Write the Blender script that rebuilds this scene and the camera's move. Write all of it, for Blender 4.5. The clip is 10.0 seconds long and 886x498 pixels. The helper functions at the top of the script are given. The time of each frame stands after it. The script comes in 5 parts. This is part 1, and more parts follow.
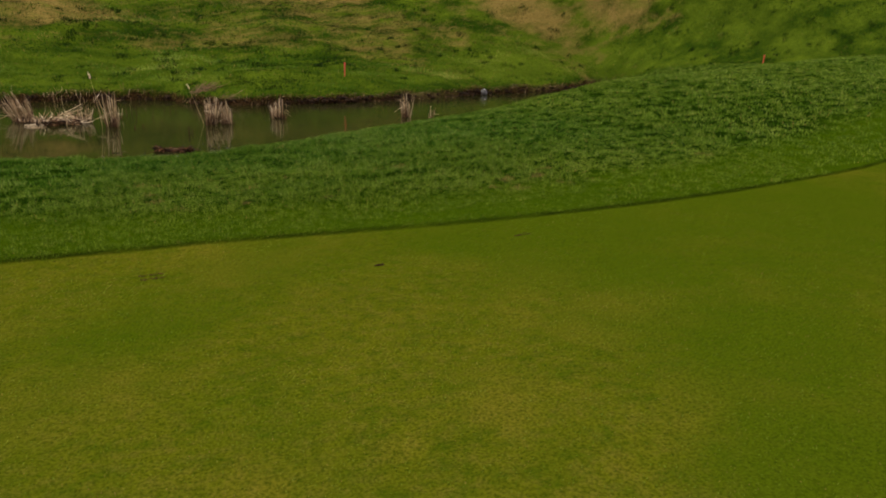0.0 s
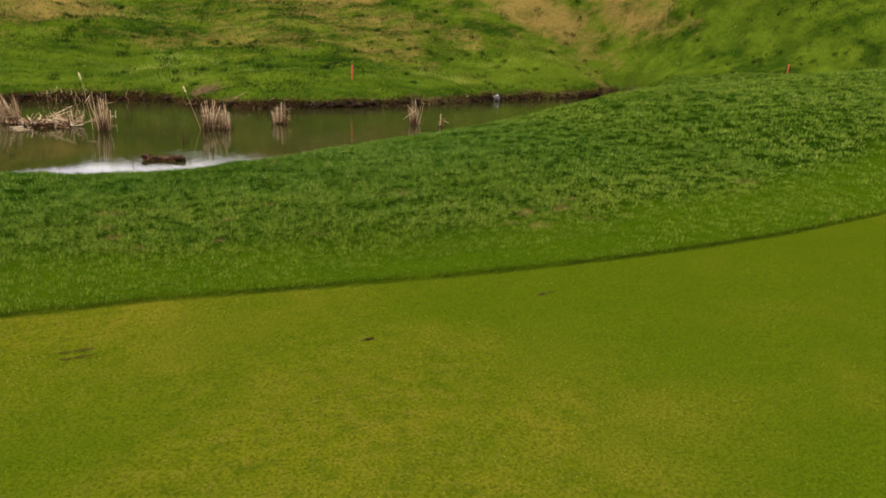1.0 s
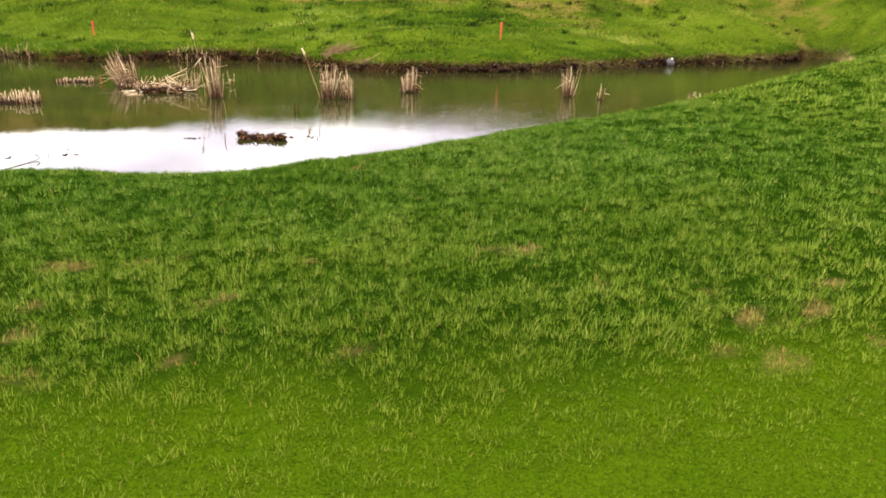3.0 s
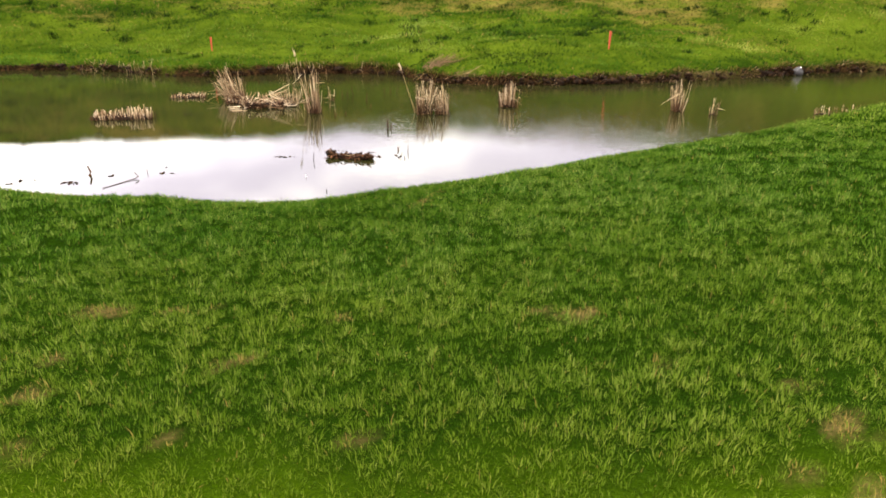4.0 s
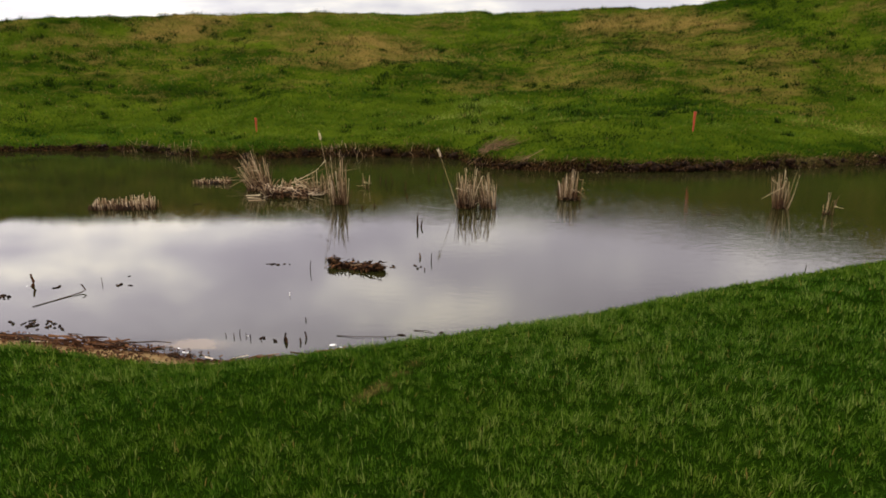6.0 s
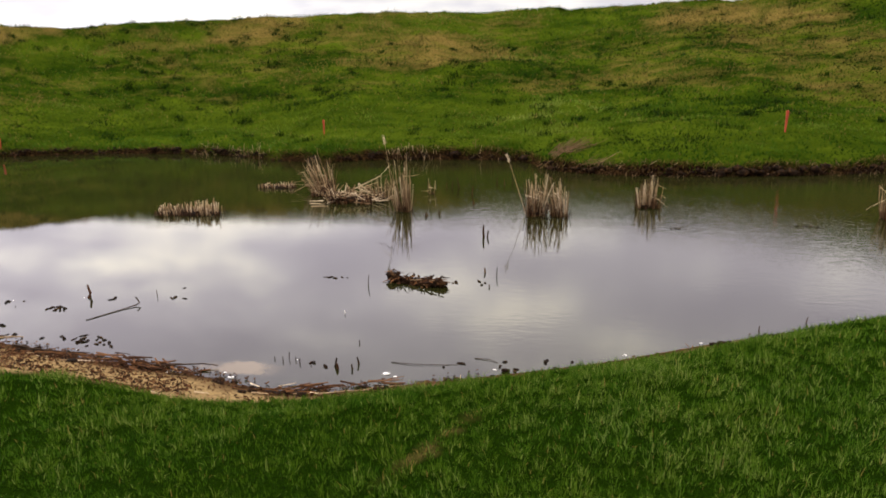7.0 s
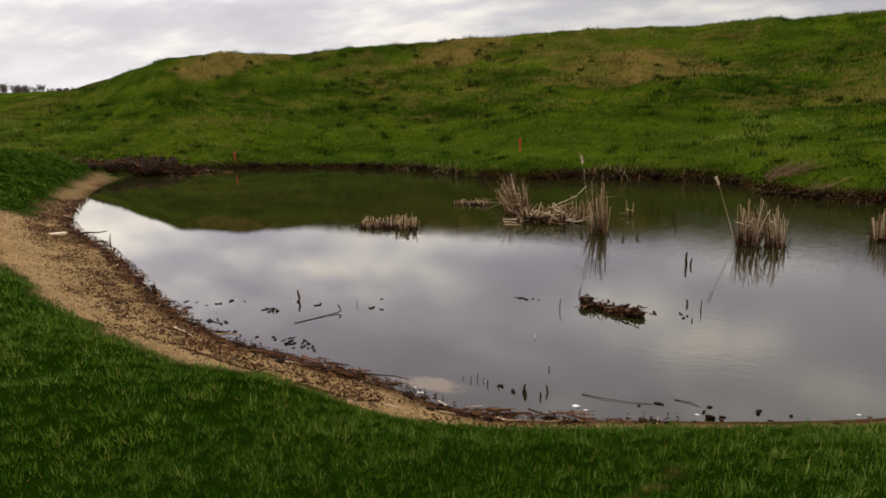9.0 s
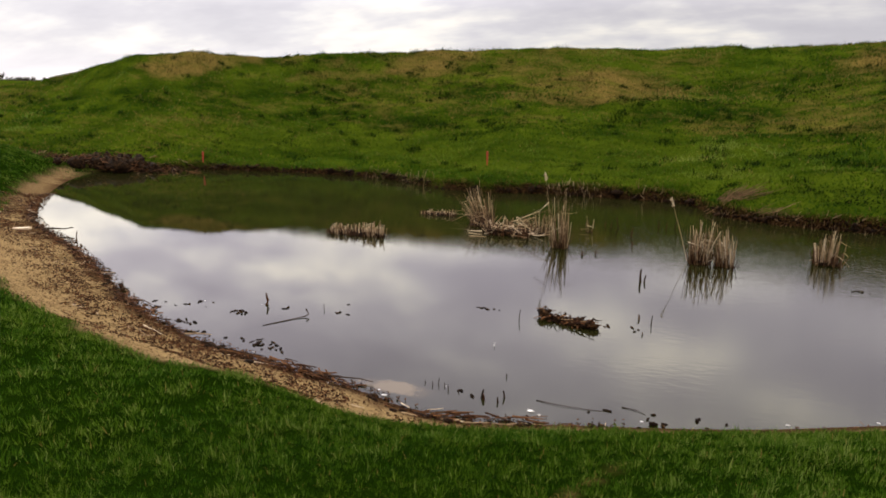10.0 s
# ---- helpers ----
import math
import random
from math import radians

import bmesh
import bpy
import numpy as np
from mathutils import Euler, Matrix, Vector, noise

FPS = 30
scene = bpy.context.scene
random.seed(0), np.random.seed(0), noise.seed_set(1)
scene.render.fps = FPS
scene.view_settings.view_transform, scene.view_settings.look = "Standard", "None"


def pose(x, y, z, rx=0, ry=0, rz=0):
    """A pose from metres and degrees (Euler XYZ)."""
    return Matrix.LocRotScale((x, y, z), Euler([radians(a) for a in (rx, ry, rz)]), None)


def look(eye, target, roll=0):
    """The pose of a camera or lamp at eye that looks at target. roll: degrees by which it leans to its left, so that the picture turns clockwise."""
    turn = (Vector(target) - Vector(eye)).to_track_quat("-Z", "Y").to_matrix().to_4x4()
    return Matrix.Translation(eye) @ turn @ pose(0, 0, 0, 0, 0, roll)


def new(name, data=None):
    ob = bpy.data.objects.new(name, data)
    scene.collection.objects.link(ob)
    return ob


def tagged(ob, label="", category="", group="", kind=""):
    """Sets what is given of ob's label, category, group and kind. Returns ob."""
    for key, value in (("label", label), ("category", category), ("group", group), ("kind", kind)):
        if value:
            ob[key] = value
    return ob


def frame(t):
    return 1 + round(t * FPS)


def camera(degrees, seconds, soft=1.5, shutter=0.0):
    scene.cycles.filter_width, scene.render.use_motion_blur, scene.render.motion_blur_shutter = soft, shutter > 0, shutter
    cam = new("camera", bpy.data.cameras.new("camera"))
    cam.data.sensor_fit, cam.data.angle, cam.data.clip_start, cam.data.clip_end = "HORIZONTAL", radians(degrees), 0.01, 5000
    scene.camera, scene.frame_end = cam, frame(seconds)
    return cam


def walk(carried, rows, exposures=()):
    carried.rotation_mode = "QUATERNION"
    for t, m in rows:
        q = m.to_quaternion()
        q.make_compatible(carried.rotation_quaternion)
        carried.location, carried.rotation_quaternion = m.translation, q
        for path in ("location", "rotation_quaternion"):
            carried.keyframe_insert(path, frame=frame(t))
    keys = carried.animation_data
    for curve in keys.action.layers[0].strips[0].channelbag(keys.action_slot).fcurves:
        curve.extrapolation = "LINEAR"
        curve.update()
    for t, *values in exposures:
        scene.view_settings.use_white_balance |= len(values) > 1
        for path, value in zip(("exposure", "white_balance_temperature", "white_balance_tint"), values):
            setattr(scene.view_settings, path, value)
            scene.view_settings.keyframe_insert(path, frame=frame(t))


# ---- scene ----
cam = camera(65.8, 10.0, soft=1.8)
PATH = [
    (0, (-2.223, -6.019, 2.464), (-1.295, -4.358, 1.847), 1.9),
    (0.5, (-1.983, -5.548, 2.5), (-1.056, -3.893, 1.866), 2.7),
    (1, (-1.727, -5.107, 2.532), (-0.819, -3.435, 1.916), 2.9),
    (1.5, (-1.416, -4.551, 2.494), (-0.559, -2.841, 1.91), 2.8),
    (2, (-1.012, -3.652, 2.426), (-0.238, -1.917, 1.799), 3.2),
    (2.5, (-0.728, -2.959, 2.415), (-0.06, -1.212, 1.706), 2.7),
    (2.7, (-0.609, -2.742, 2.426), (-0.007, -0.981, 1.693), 2.7),
    (3.8, (-0.096, -2.452, 2.609), (0.15, -0.619, 1.847), 0.8),
    (4, (0.004, -2.223, 2.616), (0.19, -0.376, 1.871), 0.6),
    (4.5, (0.225, -1.483, 2.588), (0.31, 0.391, 1.896), 0.7),
    (5, (0.429, -0.794, 2.539), (0.456, 1.103, 1.907), 0.9),
    (6.3, (0.853, 0.363, 2.483), (0.785, 2.288, 1.946), -0.1),
    (6.5, (0.835, 0.499, 2.496), (0.739, 2.423, 1.955), -0.1),
    (7, (0.847, 0.743, 2.514), (0.603, 2.651, 1.967), -0.9),
    (7.5, (0.846, 0.784, 2.548), (0.403, 2.66, 2.014), -2.1),
    (8, (0.815, 0.868, 2.524), (0.186, 2.695, 2.008), -2.9),
    (8.5, (0.769, 0.902, 2.518), (0.019, 2.687, 2.019), -2.8),
    (9, (0.74, 0.895, 2.522), (-0.03, 2.676, 2.036), -2.0),
    (9.5, (0.797, 0.677, 2.592), (0.087, 2.482, 2.112), -0.2),
    (10, (0.832, 0.61, 2.622), (0.158, 2.431, 2.158), 0.8),
]
EXPOSURES = [(0.0, 0.22), (0.5, 0.65), (1.0, 0.88), (1.5, 1.05), (2.0, 0.75), (2.5, 1.6), (3.8, 1.62), (4.5, 0.65), (5.0, 0.55), (6.5, 0.0), (7.0, 0.3), (8.0, 0.3), (8.5, -0.38), (9.0, -0.3), (9.5, 0.15), (10.0, -0.05)]
walk(cam, [(t, look(eye, target, roll)) for t, eye, target, roll in PATH], EXPOSURES)

# ---- sky and sun: a bright, broken overcast ----
SUN_AZ, SUN_EL = radians(-65), radians(38)
world = bpy.data.worlds.new("overcast_sky")
scene.world = world
world.use_nodes = True


def node(tree, kind, **values):
    n = tree.nodes.new(kind)
    for key, value in values.items():
        if key in n.inputs:
            n.inputs[key].default_value = value
    return n


def ramp(tree, fac, stops, ease="LINEAR"):
    n = tree.nodes.new("ShaderNodeValToRGB")
    n.color_ramp.interpolation = ease
    while len(n.color_ramp.elements) < len(stops):
        n.color_ramp.elements.new(0.5)
    for e, (pos, col) in zip(n.color_ramp.elements, stops):
        e.position = pos
        e.color = (*col, 1) if len(col) == 3 else col
    tree.links.new(fac, n.inputs["Fac"])
    return n.outputs["Color"]


def grey(v):
    return (v, v, v)


def mix(tree, fac, a, b, blend="MIX"):
    n = tree.nodes.new("ShaderNodeMix")
    n.data_type, n.blend_type = "RGBA", blend
    for sock, value in ((n.inputs[0], fac), (n.inputs[6], a), (n.inputs[7], b)):
        if isinstance(value, bpy.types.NodeSocket):
            tree.links.new(value, sock)
        else:
            sock.default_value = value if isinstance(value, float) else (*value, 1)
    return n.outputs[2]


def math_node(tree, op, a, b=0.0, clamp=False):
    n = tree.nodes.new("ShaderNodeMath")
    n.operation, n.use_clamp = op, clamp
    for sock, value in zip(n.inputs, (a, b)):
        if isinstance(value, bpy.types.NodeSocket):
            tree.links.new(value, sock)
        else:
            sock.default_value = value
    return n.outputs[0]


def noise_fac(tree, vector, scale, detail=3.0, rough=0.55):
    n = node(tree, "ShaderNodeTexNoise", Scale=scale, Detail=detail, Roughness=rough)
    tree.links.new(vector, n.inputs["Vector"])
    return n.outputs["Fac"]


def scaled(tree, vector, x, y, z):
    n = node(tree, "ShaderNodeMapping")
    n.inputs["Scale"].default_value = (x, y, z)
    tree.links.new(vector, n.inputs["Vector"])
    return n.outputs["Vector"]


def build_sky():
    t = world.node_tree
    t.nodes.clear()
    way = t.nodes.new("ShaderNodeTexCoord").outputs["Generated"]
    part_xyz = t.nodes.new("ShaderNodeSeparateXYZ")
    t.links.new(way, part_xyz.inputs[0])
    up = math_node(t, "MAXIMUM", part_xyz.outputs["Z"], 0.0)
    sky = t.nodes.new("ShaderNodeTexSky")
    sky.sky_type, sky.sun_disc = "NISHITA", False
    sky.sun_elevation, sky.sun_rotation = SUN_EL, SUN_AZ
    # cloud sheet: the direction laid out on a flat layer overhead
    deep = math_node(t, "ADD", up, 0.26)
    flat = t.nodes.new("ShaderNodeCombineXYZ")
    t.links.new(math_node(t, "DIVIDE", part_xyz.outputs["X"], deep), flat.inputs[0])
    t.links.new(math_node(t, "DIVIDE", part_xyz.outputs["Y"], deep), flat.inputs[1])
    broad = noise_fac(t, flat.outputs[0], 1.25, 5.0, 0.5)
    fine = noise_fac(t, scaled(t, flat.outputs[0], 1.0, 1.6, 1.0), 2.6, 4.0, 0.55)
    both = math_node(t, "ADD", math_node(t, "MULTIPLY", broad, 0.65), math_node(t, "MULTIPLY", fine, 0.35))
    cloud = ramp(t, both, [(0.41, (0.59, 0.530, 0.61)), (0.48, (0.74, 0.675, 0.735)), (0.535, (1.0, 0.925, 0.90)), (0.60, (1.50, 1.36, 1.16))])
    low = ramp(t, up, [(0.0, grey(0.65)), (0.10, grey(0.40)), (0.22, grey(0.0))])
    cloud = mix(t, low, cloud, (0.96, 0.955, 0.985))
    # an overcast sky is brighter overhead than at the horizon
    rise = ramp(t, up, [(0.0, grey(1.04)), (0.05, grey(0.86)), (0.10, grey(0.86)), (0.20, grey(1.9)), (0.35, grey(2.8)), (1.0, grey(2.9))])
    cover = mix(t, 1.0, cloud, rise, "MULTIPLY")
    # and brighter round the veiled sun
    toward = t.nodes.new("ShaderNodeVectorMath")
    toward.operation = "DOT_PRODUCT"
    t.links.new(way, toward.inputs[0])
    toward.inputs[1].default_value = (math.sin(SUN_AZ) * math.cos(SUN_EL), math.cos(SUN_AZ) * math.cos(SUN_EL), math.sin(SUN_EL))
    cover = mix(t, 1.0, cover, ramp(t, toward.outputs["Value"], [(0.45, grey(0.95)), (0.72, grey(1.20)), (1.0, grey(1.45))], "EASE"), "MULTIPLY")
    blue = mix(t, 1.0, sky.outputs[0], grey(0.10), "MULTIPLY")
    back = node(t, "ShaderNodeBackground", Strength=1.0)
    t.links.new(mix(t, 0.93, blue, cover), back.inputs["Color"])
    out = t.nodes.new("ShaderNodeOutputWorld")
    t.links.new(back.outputs[0], out.inputs[0])


build_sky()
sun = new("sun", bpy.data.lights.new("sun", "SUN"))
sun.data.energy, sun.data.angle, sun.data.color = 1.3, radians(14), (1.0, 0.95, 0.86)
sun.matrix_world = look((-40 * math.sin(-SUN_AZ), 40 * math.cos(SUN_AZ), 60 * math.sin(SUN_EL)), (0, 0, 0))


# ---- materials ----
def material(name, build):
    m = bpy.data.materials.new(name)
    m.use_nodes = True
    t = m.node_tree
    t.nodes.clear()
    out = t.nodes.new("ShaderNodeOutputMaterial")
    t.links.new(build(t), out.inputs["Surface"])
    return m


def place(t):
    return t.nodes.new("ShaderNodeNewGeometry").outputs["Position"]


def attr(t, name):
    n = t.nodes.new("ShaderNodeAttribute")
    n.attribute_name = name
    return n.outputs["Fac"]


def bsdf(t, color, rough=0.8, spec=0.3, height=None, dist=0.01, strength=1.0, metal=0.0):
    n = node(t, "ShaderNodeBsdfPrincipled", Metallic=metal)
    n.inputs["Specular IOR Level"].default_value = spec
    for sock, value in ((n.inputs["Base Color"], color), (n.inputs["Roughness"], rough)):
        if isinstance(value, bpy.types.NodeSocket):
            t.links.new(value, sock)
        else:
            sock.default_value = (*value, 1) if isinstance(value, tuple) else value
    if height is not None:
        b = node(t, "ShaderNodeBump", Distance=dist, Strength=strength)
        t.links.new(height, b.inputs["Height"])
        t.links.new(b.outputs[0], n.inputs["Normal"])
    return n.outputs[0]


def ground_shader(t):
    p = place(t)
    n_big, n_mid = noise_fac(t, p, 0.35, 4.0), noise_fac(t, p, 2.2, 5.0)
    n_fine, n_grain = noise_fac(t, p, 22.0, 5.0, 0.65), noise_fac(t, p, 110.0, 3.0, 0.7)
    n_tuft = noise_fac(t, scaled(t, p, 1.0, 1.7, 1.0), 5.5, 6.0, 0.68)
    # ground under the rough is near black, the dimness between blades painted in
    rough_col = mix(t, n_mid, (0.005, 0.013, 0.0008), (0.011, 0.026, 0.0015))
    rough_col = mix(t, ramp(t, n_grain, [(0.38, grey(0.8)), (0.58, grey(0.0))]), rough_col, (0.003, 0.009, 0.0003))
    n_roll = noise_fac(t, scaled(t, p, 0.55, 1.3, 1.0), 0.9, 4.0, 0.6)
    hill_col = mix(t, ramp(t, n_roll, [(0.38, grey(0.0)), (0.62, grey(1.0))]), (0.010, 0.023, 0.0015), (0.042, 0.064, 0.004))
    hill_col = mix(t, math_node(t, "MULTIPLY", attr(t, "fresh"), 0.8), hill_col, (0.050, 0.073, 0.005))
    hill_col = mix(t, ramp(t, n_tuft, [(0.30, grey(0.8)), (0.42, grey(0.0))]), hill_col, (0.007, 0.017, 0.0015))
    hill_col = mix(t, ramp(t, n_fine, [(0.52, grey(0.0)), (0.75, grey(0.4))]), hill_col, (0.070, 0.086, 0.007))
    dry_col = mix(t, n_fine, (0.064, 0.047, 0.010), (0.175, 0.122, 0.034))
    n_streak = noise_fac(t, scaled(t, p, 0.6, 1.5, 1.0), 1.6, 7.0, 0.68)
    worn = math_node(t, "ADD", attr(t, "dry"), math_node(t, "MULTIPLY", math_node(t, "SUBTRACT", n_streak, 0.5), 2.2))
    hill_col = mix(t, ramp(t, worn, [(0.25, grey(0.0)), (0.95, grey(0.9))]), hill_col, dry_col)
    n_turf = noise_fac(t, p, 70.0, 6.0, 0.78)
    green_col = mix(t, n_mid, (0.033, 0.041, 0.0018), (0.052, 0.054, 0.0023))
    n_patch = noise_fac(t, p, 1.1, 4.0)
    n_mot, n_dark = noise_fac(t, p, 13.0, 6.0, 0.7), noise_fac(t, scaled(t, p, 1.0, 1.3, 1.0), 8.0, 6.0, 0.72)
    green_col = mix(t, ramp(t, n_mot, [(0.46, grey(0.0)), (0.70, grey(0.5))]), green_col, (0.072, 0.058, 0.009))
    green_col = mix(t, ramp(t, n_dark, [(0.48, grey(0.0)), (0.66, grey(0.62))]), green_col, (0.017, 0.031, 0.0010))
    green_col = mix(t, ramp(t, n_patch, [(0.50, grey(0.0)), (0.66, grey(0.6))]), green_col, (0.075, 0.060, 0.006))
    green_col = mix(t, ramp(t, n_big, [(0.42, grey(0.0)), (0.60, grey(0.85))]), green_col, (0.024, 0.039, 0.0010))
    green_col = mix(t, ramp(t, n_turf, [(0.36, grey(0.9)), (0.56, grey(0.0))]), green_col, (0.012, 0.018, 0.0005))
    collar_col = mix(t, n_mid, (0.021, 0.043, 0.001), (0.036, 0.061, 0.0015))
    collar_col = mix(t, ramp(t, n_turf, [(0.36, grey(0.85)), (0.56, grey(0.0))]), collar_col, (0.009, 0.018, 0.0005))
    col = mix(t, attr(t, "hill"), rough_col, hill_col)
    col = mix(t, attr(t, "collar"), col, collar_col)
    col = mix(t, attr(t, "green"), col, green_col)
    # the shade below the turf step, put into the colour along the fringe
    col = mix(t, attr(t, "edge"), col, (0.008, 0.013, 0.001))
    bare_col = mix(t, n_fine, (0.085, 0.060, 0.020), (0.19, 0.125, 0.048))
    col = mix(t, math_node(t, "MULTIPLY", attr(t, "bare"), ramp(t, n_fine, [(0.35, grey(0.3)), (0.6, grey(1.0))])), col, bare_col)
    sand_col = mix(t, n_mid, (0.150, 0.102, 0.042), (0.275, 0.195, 0.092))
    sand_col = mix(t, ramp(t, n_fine, [(0.36, grey(0.85)), (0.54, grey(0.0))]), sand_col, (0.085, 0.052, 0.024))
    sand_col = mix(t, attr(t, "wet"), sand_col, (0.040, 0.021, 0.010))
    col = mix(t, attr(t, "sand"), col, sand_col)
    # brown bank soil; its near-black part also stands in for the undercut's shade
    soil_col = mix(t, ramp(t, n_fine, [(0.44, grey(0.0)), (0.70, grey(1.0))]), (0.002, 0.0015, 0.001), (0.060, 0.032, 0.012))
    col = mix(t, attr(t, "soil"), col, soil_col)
    relief = math_node(t, "ADD", math_node(t, "MULTIPLY", n_tuft, 1.6), math_node(t, "MULTIPLY", n_fine, 0.5))
    relief = math_node(t, "ADD", relief, math_node(t, "MULTIPLY", n_grain, 0.12))
    smooth = math_node(t, "SUBTRACT", 1.0, math_node(t, "ADD", math_node(t, "MULTIPLY", attr(t, "green"), 0.85), math_node(t, "MULTIPLY", attr(t, "sand"), 0.45), True))
    return bsdf(t, col, 0.95, 0.0, math_node(t, "MULTIPLY", relief, smooth), 0.07)


def blade_shader(t):
    tone, p = attr(t, "tone"), place(t)
    patch = noise_fac(t, p, 1.3, 4.0)
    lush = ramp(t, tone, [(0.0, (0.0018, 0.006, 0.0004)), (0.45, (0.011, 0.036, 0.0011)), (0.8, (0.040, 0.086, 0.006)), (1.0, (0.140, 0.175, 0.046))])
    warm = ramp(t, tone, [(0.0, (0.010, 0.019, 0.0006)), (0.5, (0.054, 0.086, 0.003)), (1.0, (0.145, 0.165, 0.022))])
    blend = math_node(t, "ADD", attr(t, "warm"), math_node(t, "MULTIPLY", math_node(t, "SUBTRACT", patch, 0.5), 0.35), True)
    col = mix(t, blend, lush, warm)
    straw = ramp(t, tone, [(0.0, (0.070, 0.050, 0.012)), (1.0, (0.185, 0.130, 0.036))])
    col = mix(t, attr(t, "dry"), col, straw)
    face = bsdf(t, col, 0.7, 0.02)
    thin = node(t, "ShaderNodeBsdfTranslucent")
    tilt = t.nodes.new("ShaderNodeVectorMath")
    tilt.operation = "ADD"
    tilt.inputs[1].default_value = (0, 0, 0.55)
    t.links.new(t.nodes.new("ShaderNodeNewGeometry").outputs["Normal"], tilt.inputs[0])
    lift = t.nodes.new("ShaderNodeVectorMath")
    lift.operation = "NORMALIZE"
    t.links.new(tilt.outputs[0], lift.inputs[0])
    t.links.new(lift.outputs[0], face.node.inputs["Normal"])
    t.links.new(col, thin.inputs["Color"])
    both = node(t, "ShaderNodeMixShader", Fac=0.35)
    t.links.new(face, both.inputs[1])
    t.links.new(thin.outputs[0], both.inputs[2])
    return both.outputs[0]


def water_shader(t):
    p = place(t)
    broad = noise_fac(t, p, 0.22, 3.0)
    small = noise_fac(t, scaled(t, p, 1.0, 2.4, 1.0), 4.2, 3.0, 0.6)
    tiny = noise_fac(t, scaled(t, p, 1.0, 2.0, 1.0), 12.0, 2.0, 0.6)
    # the breeze ruffles the open side, the sandy corner lies calm
    xyz = t.nodes.new("ShaderNodeSeparateXYZ")
    t.links.new(p, xyz.inputs[0])
    open_side = math_node(t, "ADD", math_node(t, "MULTIPLY", xyz.outputs["X"], 0.075), math_node(t, "MULTIPLY", xyz.outputs["Y"], 0.075))
    calm = ramp(t, math_node(t, "ADD", math_node(t, "MULTIPLY", broad, 1.2), math_node(t, "SUBTRACT", open_side, 0.72)), [(0.22, grey(0.07)), (0.60, grey(0.30)), (1.0, grey(0.85))])
    h = math_node(t, "ADD", math_node(t, "MULTIPLY", small, 1.0), math_node(t, "MULTIPLY", tiny, 0.75))
    h = math_node(t, "MULTIPLY", h, calm)
    murk = mix(t, broad, (0.0070, 0.0085, 0.0016), (0.0115, 0.0110, 0.0034))
    # a pale sand bar just under the surface
    off = t.nodes.new("ShaderNodeVectorMath")
    off.operation = "DISTANCE"
    t.links.new(scaled(t, p, 1.0, 2.4, 1.0), off.inputs[0])
    off.inputs[1].default_value = (-1.52, 13.85, 0)
    shoal = math_node(t, "ADD", off.outputs["Value"], math_node(t, "MULTIPLY", noise_fac(t, p, 5.0, 4.0), 0.5))
    murk = mix(t, ramp(t, shoal, [(0.44, grey(0.40)), (0.62, grey(0.0))]), murk, (0.20, 0.15, 0.085))
    n = bsdf(t, murk, 0.010, 0.5, h, 0.0052, 0.5)
    n.node.inputs["IOR"].default_value = 1.33
    return n


def reed_shader(t):
    tone, p = attr(t, "tone"), place(t)
    col = ramp(t, tone, [(0.0, (0.040, 0.020, 0.009)), (0.3, (0.130, 0.078, 0.038)), (0.7, (0.39, 0.285, 0.165)), (1.0, (0.68, 0.56, 0.39))])
    col = mix(t, math_node(t, "MULTIPLY", noise_fac(t, p, 25.0, 3.0), 0.6), col, (0.065, 0.036, 0.015))
    return bsdf(t, col, 0.8, 0.1)


def dark_reed_shader(t):
    tone, p = attr(t, "tone"), place(t)
    col = ramp(t, tone, [(0.0, (0.006, 0.003, 0.0015)), (0.5, (0.058, 0.022, 0.008)), (1.0, (0.20, 0.090, 0.034))])
    return bsdf(t, mix(t, noise_fac(t, p, 30.0), col, (0.014, 0.007, 0.003)), 0.8, 0.06)


def mud_shader(t):
    p = place(t)
    n = noise_fac(t, p, 14.0, 5.0, 0.65)
    # dark mud, blackened further to carry the shade beneath the bank's overhanging grass
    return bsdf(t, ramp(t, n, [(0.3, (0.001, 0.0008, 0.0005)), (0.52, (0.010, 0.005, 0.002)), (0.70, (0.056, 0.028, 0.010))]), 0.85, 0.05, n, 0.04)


def stake_shader(t):
    p = place(t)
    n = noise_fac(t, scaled(t, p, 30.0, 30.0, 6.0), 1.0, 4.0)
    return bsdf(t, ramp(t, n, [(0.3, (0.21, 0.018, 0.006)), (0.7, (0.32, 0.034, 0.009))]), 0.55, 0.4, n, 0.002)


def bark_shader(t):
    p = place(t)
    n = noise_fac(t, p, 25.0, 5.0)
    return bsdf(t, ramp(t, n, [(0.3, (0.008, 0.005, 0.003)), (0.7, (0.042, 0.025, 0.014))]), 0.85, 0.08, n, 0.004)


def pale_wood_shader(t):
    p = place(t)
    n = noise_fac(t, scaled(t, p, 6.0, 40.0, 40.0), 1.0, 4.0)
    return bsdf(t, ramp(t, n, [(0.3, (0.38, 0.29, 0.17)), (0.7, (0.66, 0.56, 0.40))]), 0.7, 0.3, n, 0.003)


def litter_white_shader(t):
    n = noise_fac(t, place(t), 30.0, 3.0)
    return bsdf(t, ramp(t, n, [(0.3, (0.55, 0.53, 0.50)), (0.7, (0.80, 0.79, 0.77))]), 0.5, 0.4)


def stone_shader(t):
    p = place(t)
    n = noise_fac(t, p, 18.0, 5.0)
    return bsdf(t, ramp(t, n, [(0.35, (0.012, 0.012, 0.012)), (0.7, (0.05, 0.047, 0.043))]), 0.7, 0.35, n, 0.01)


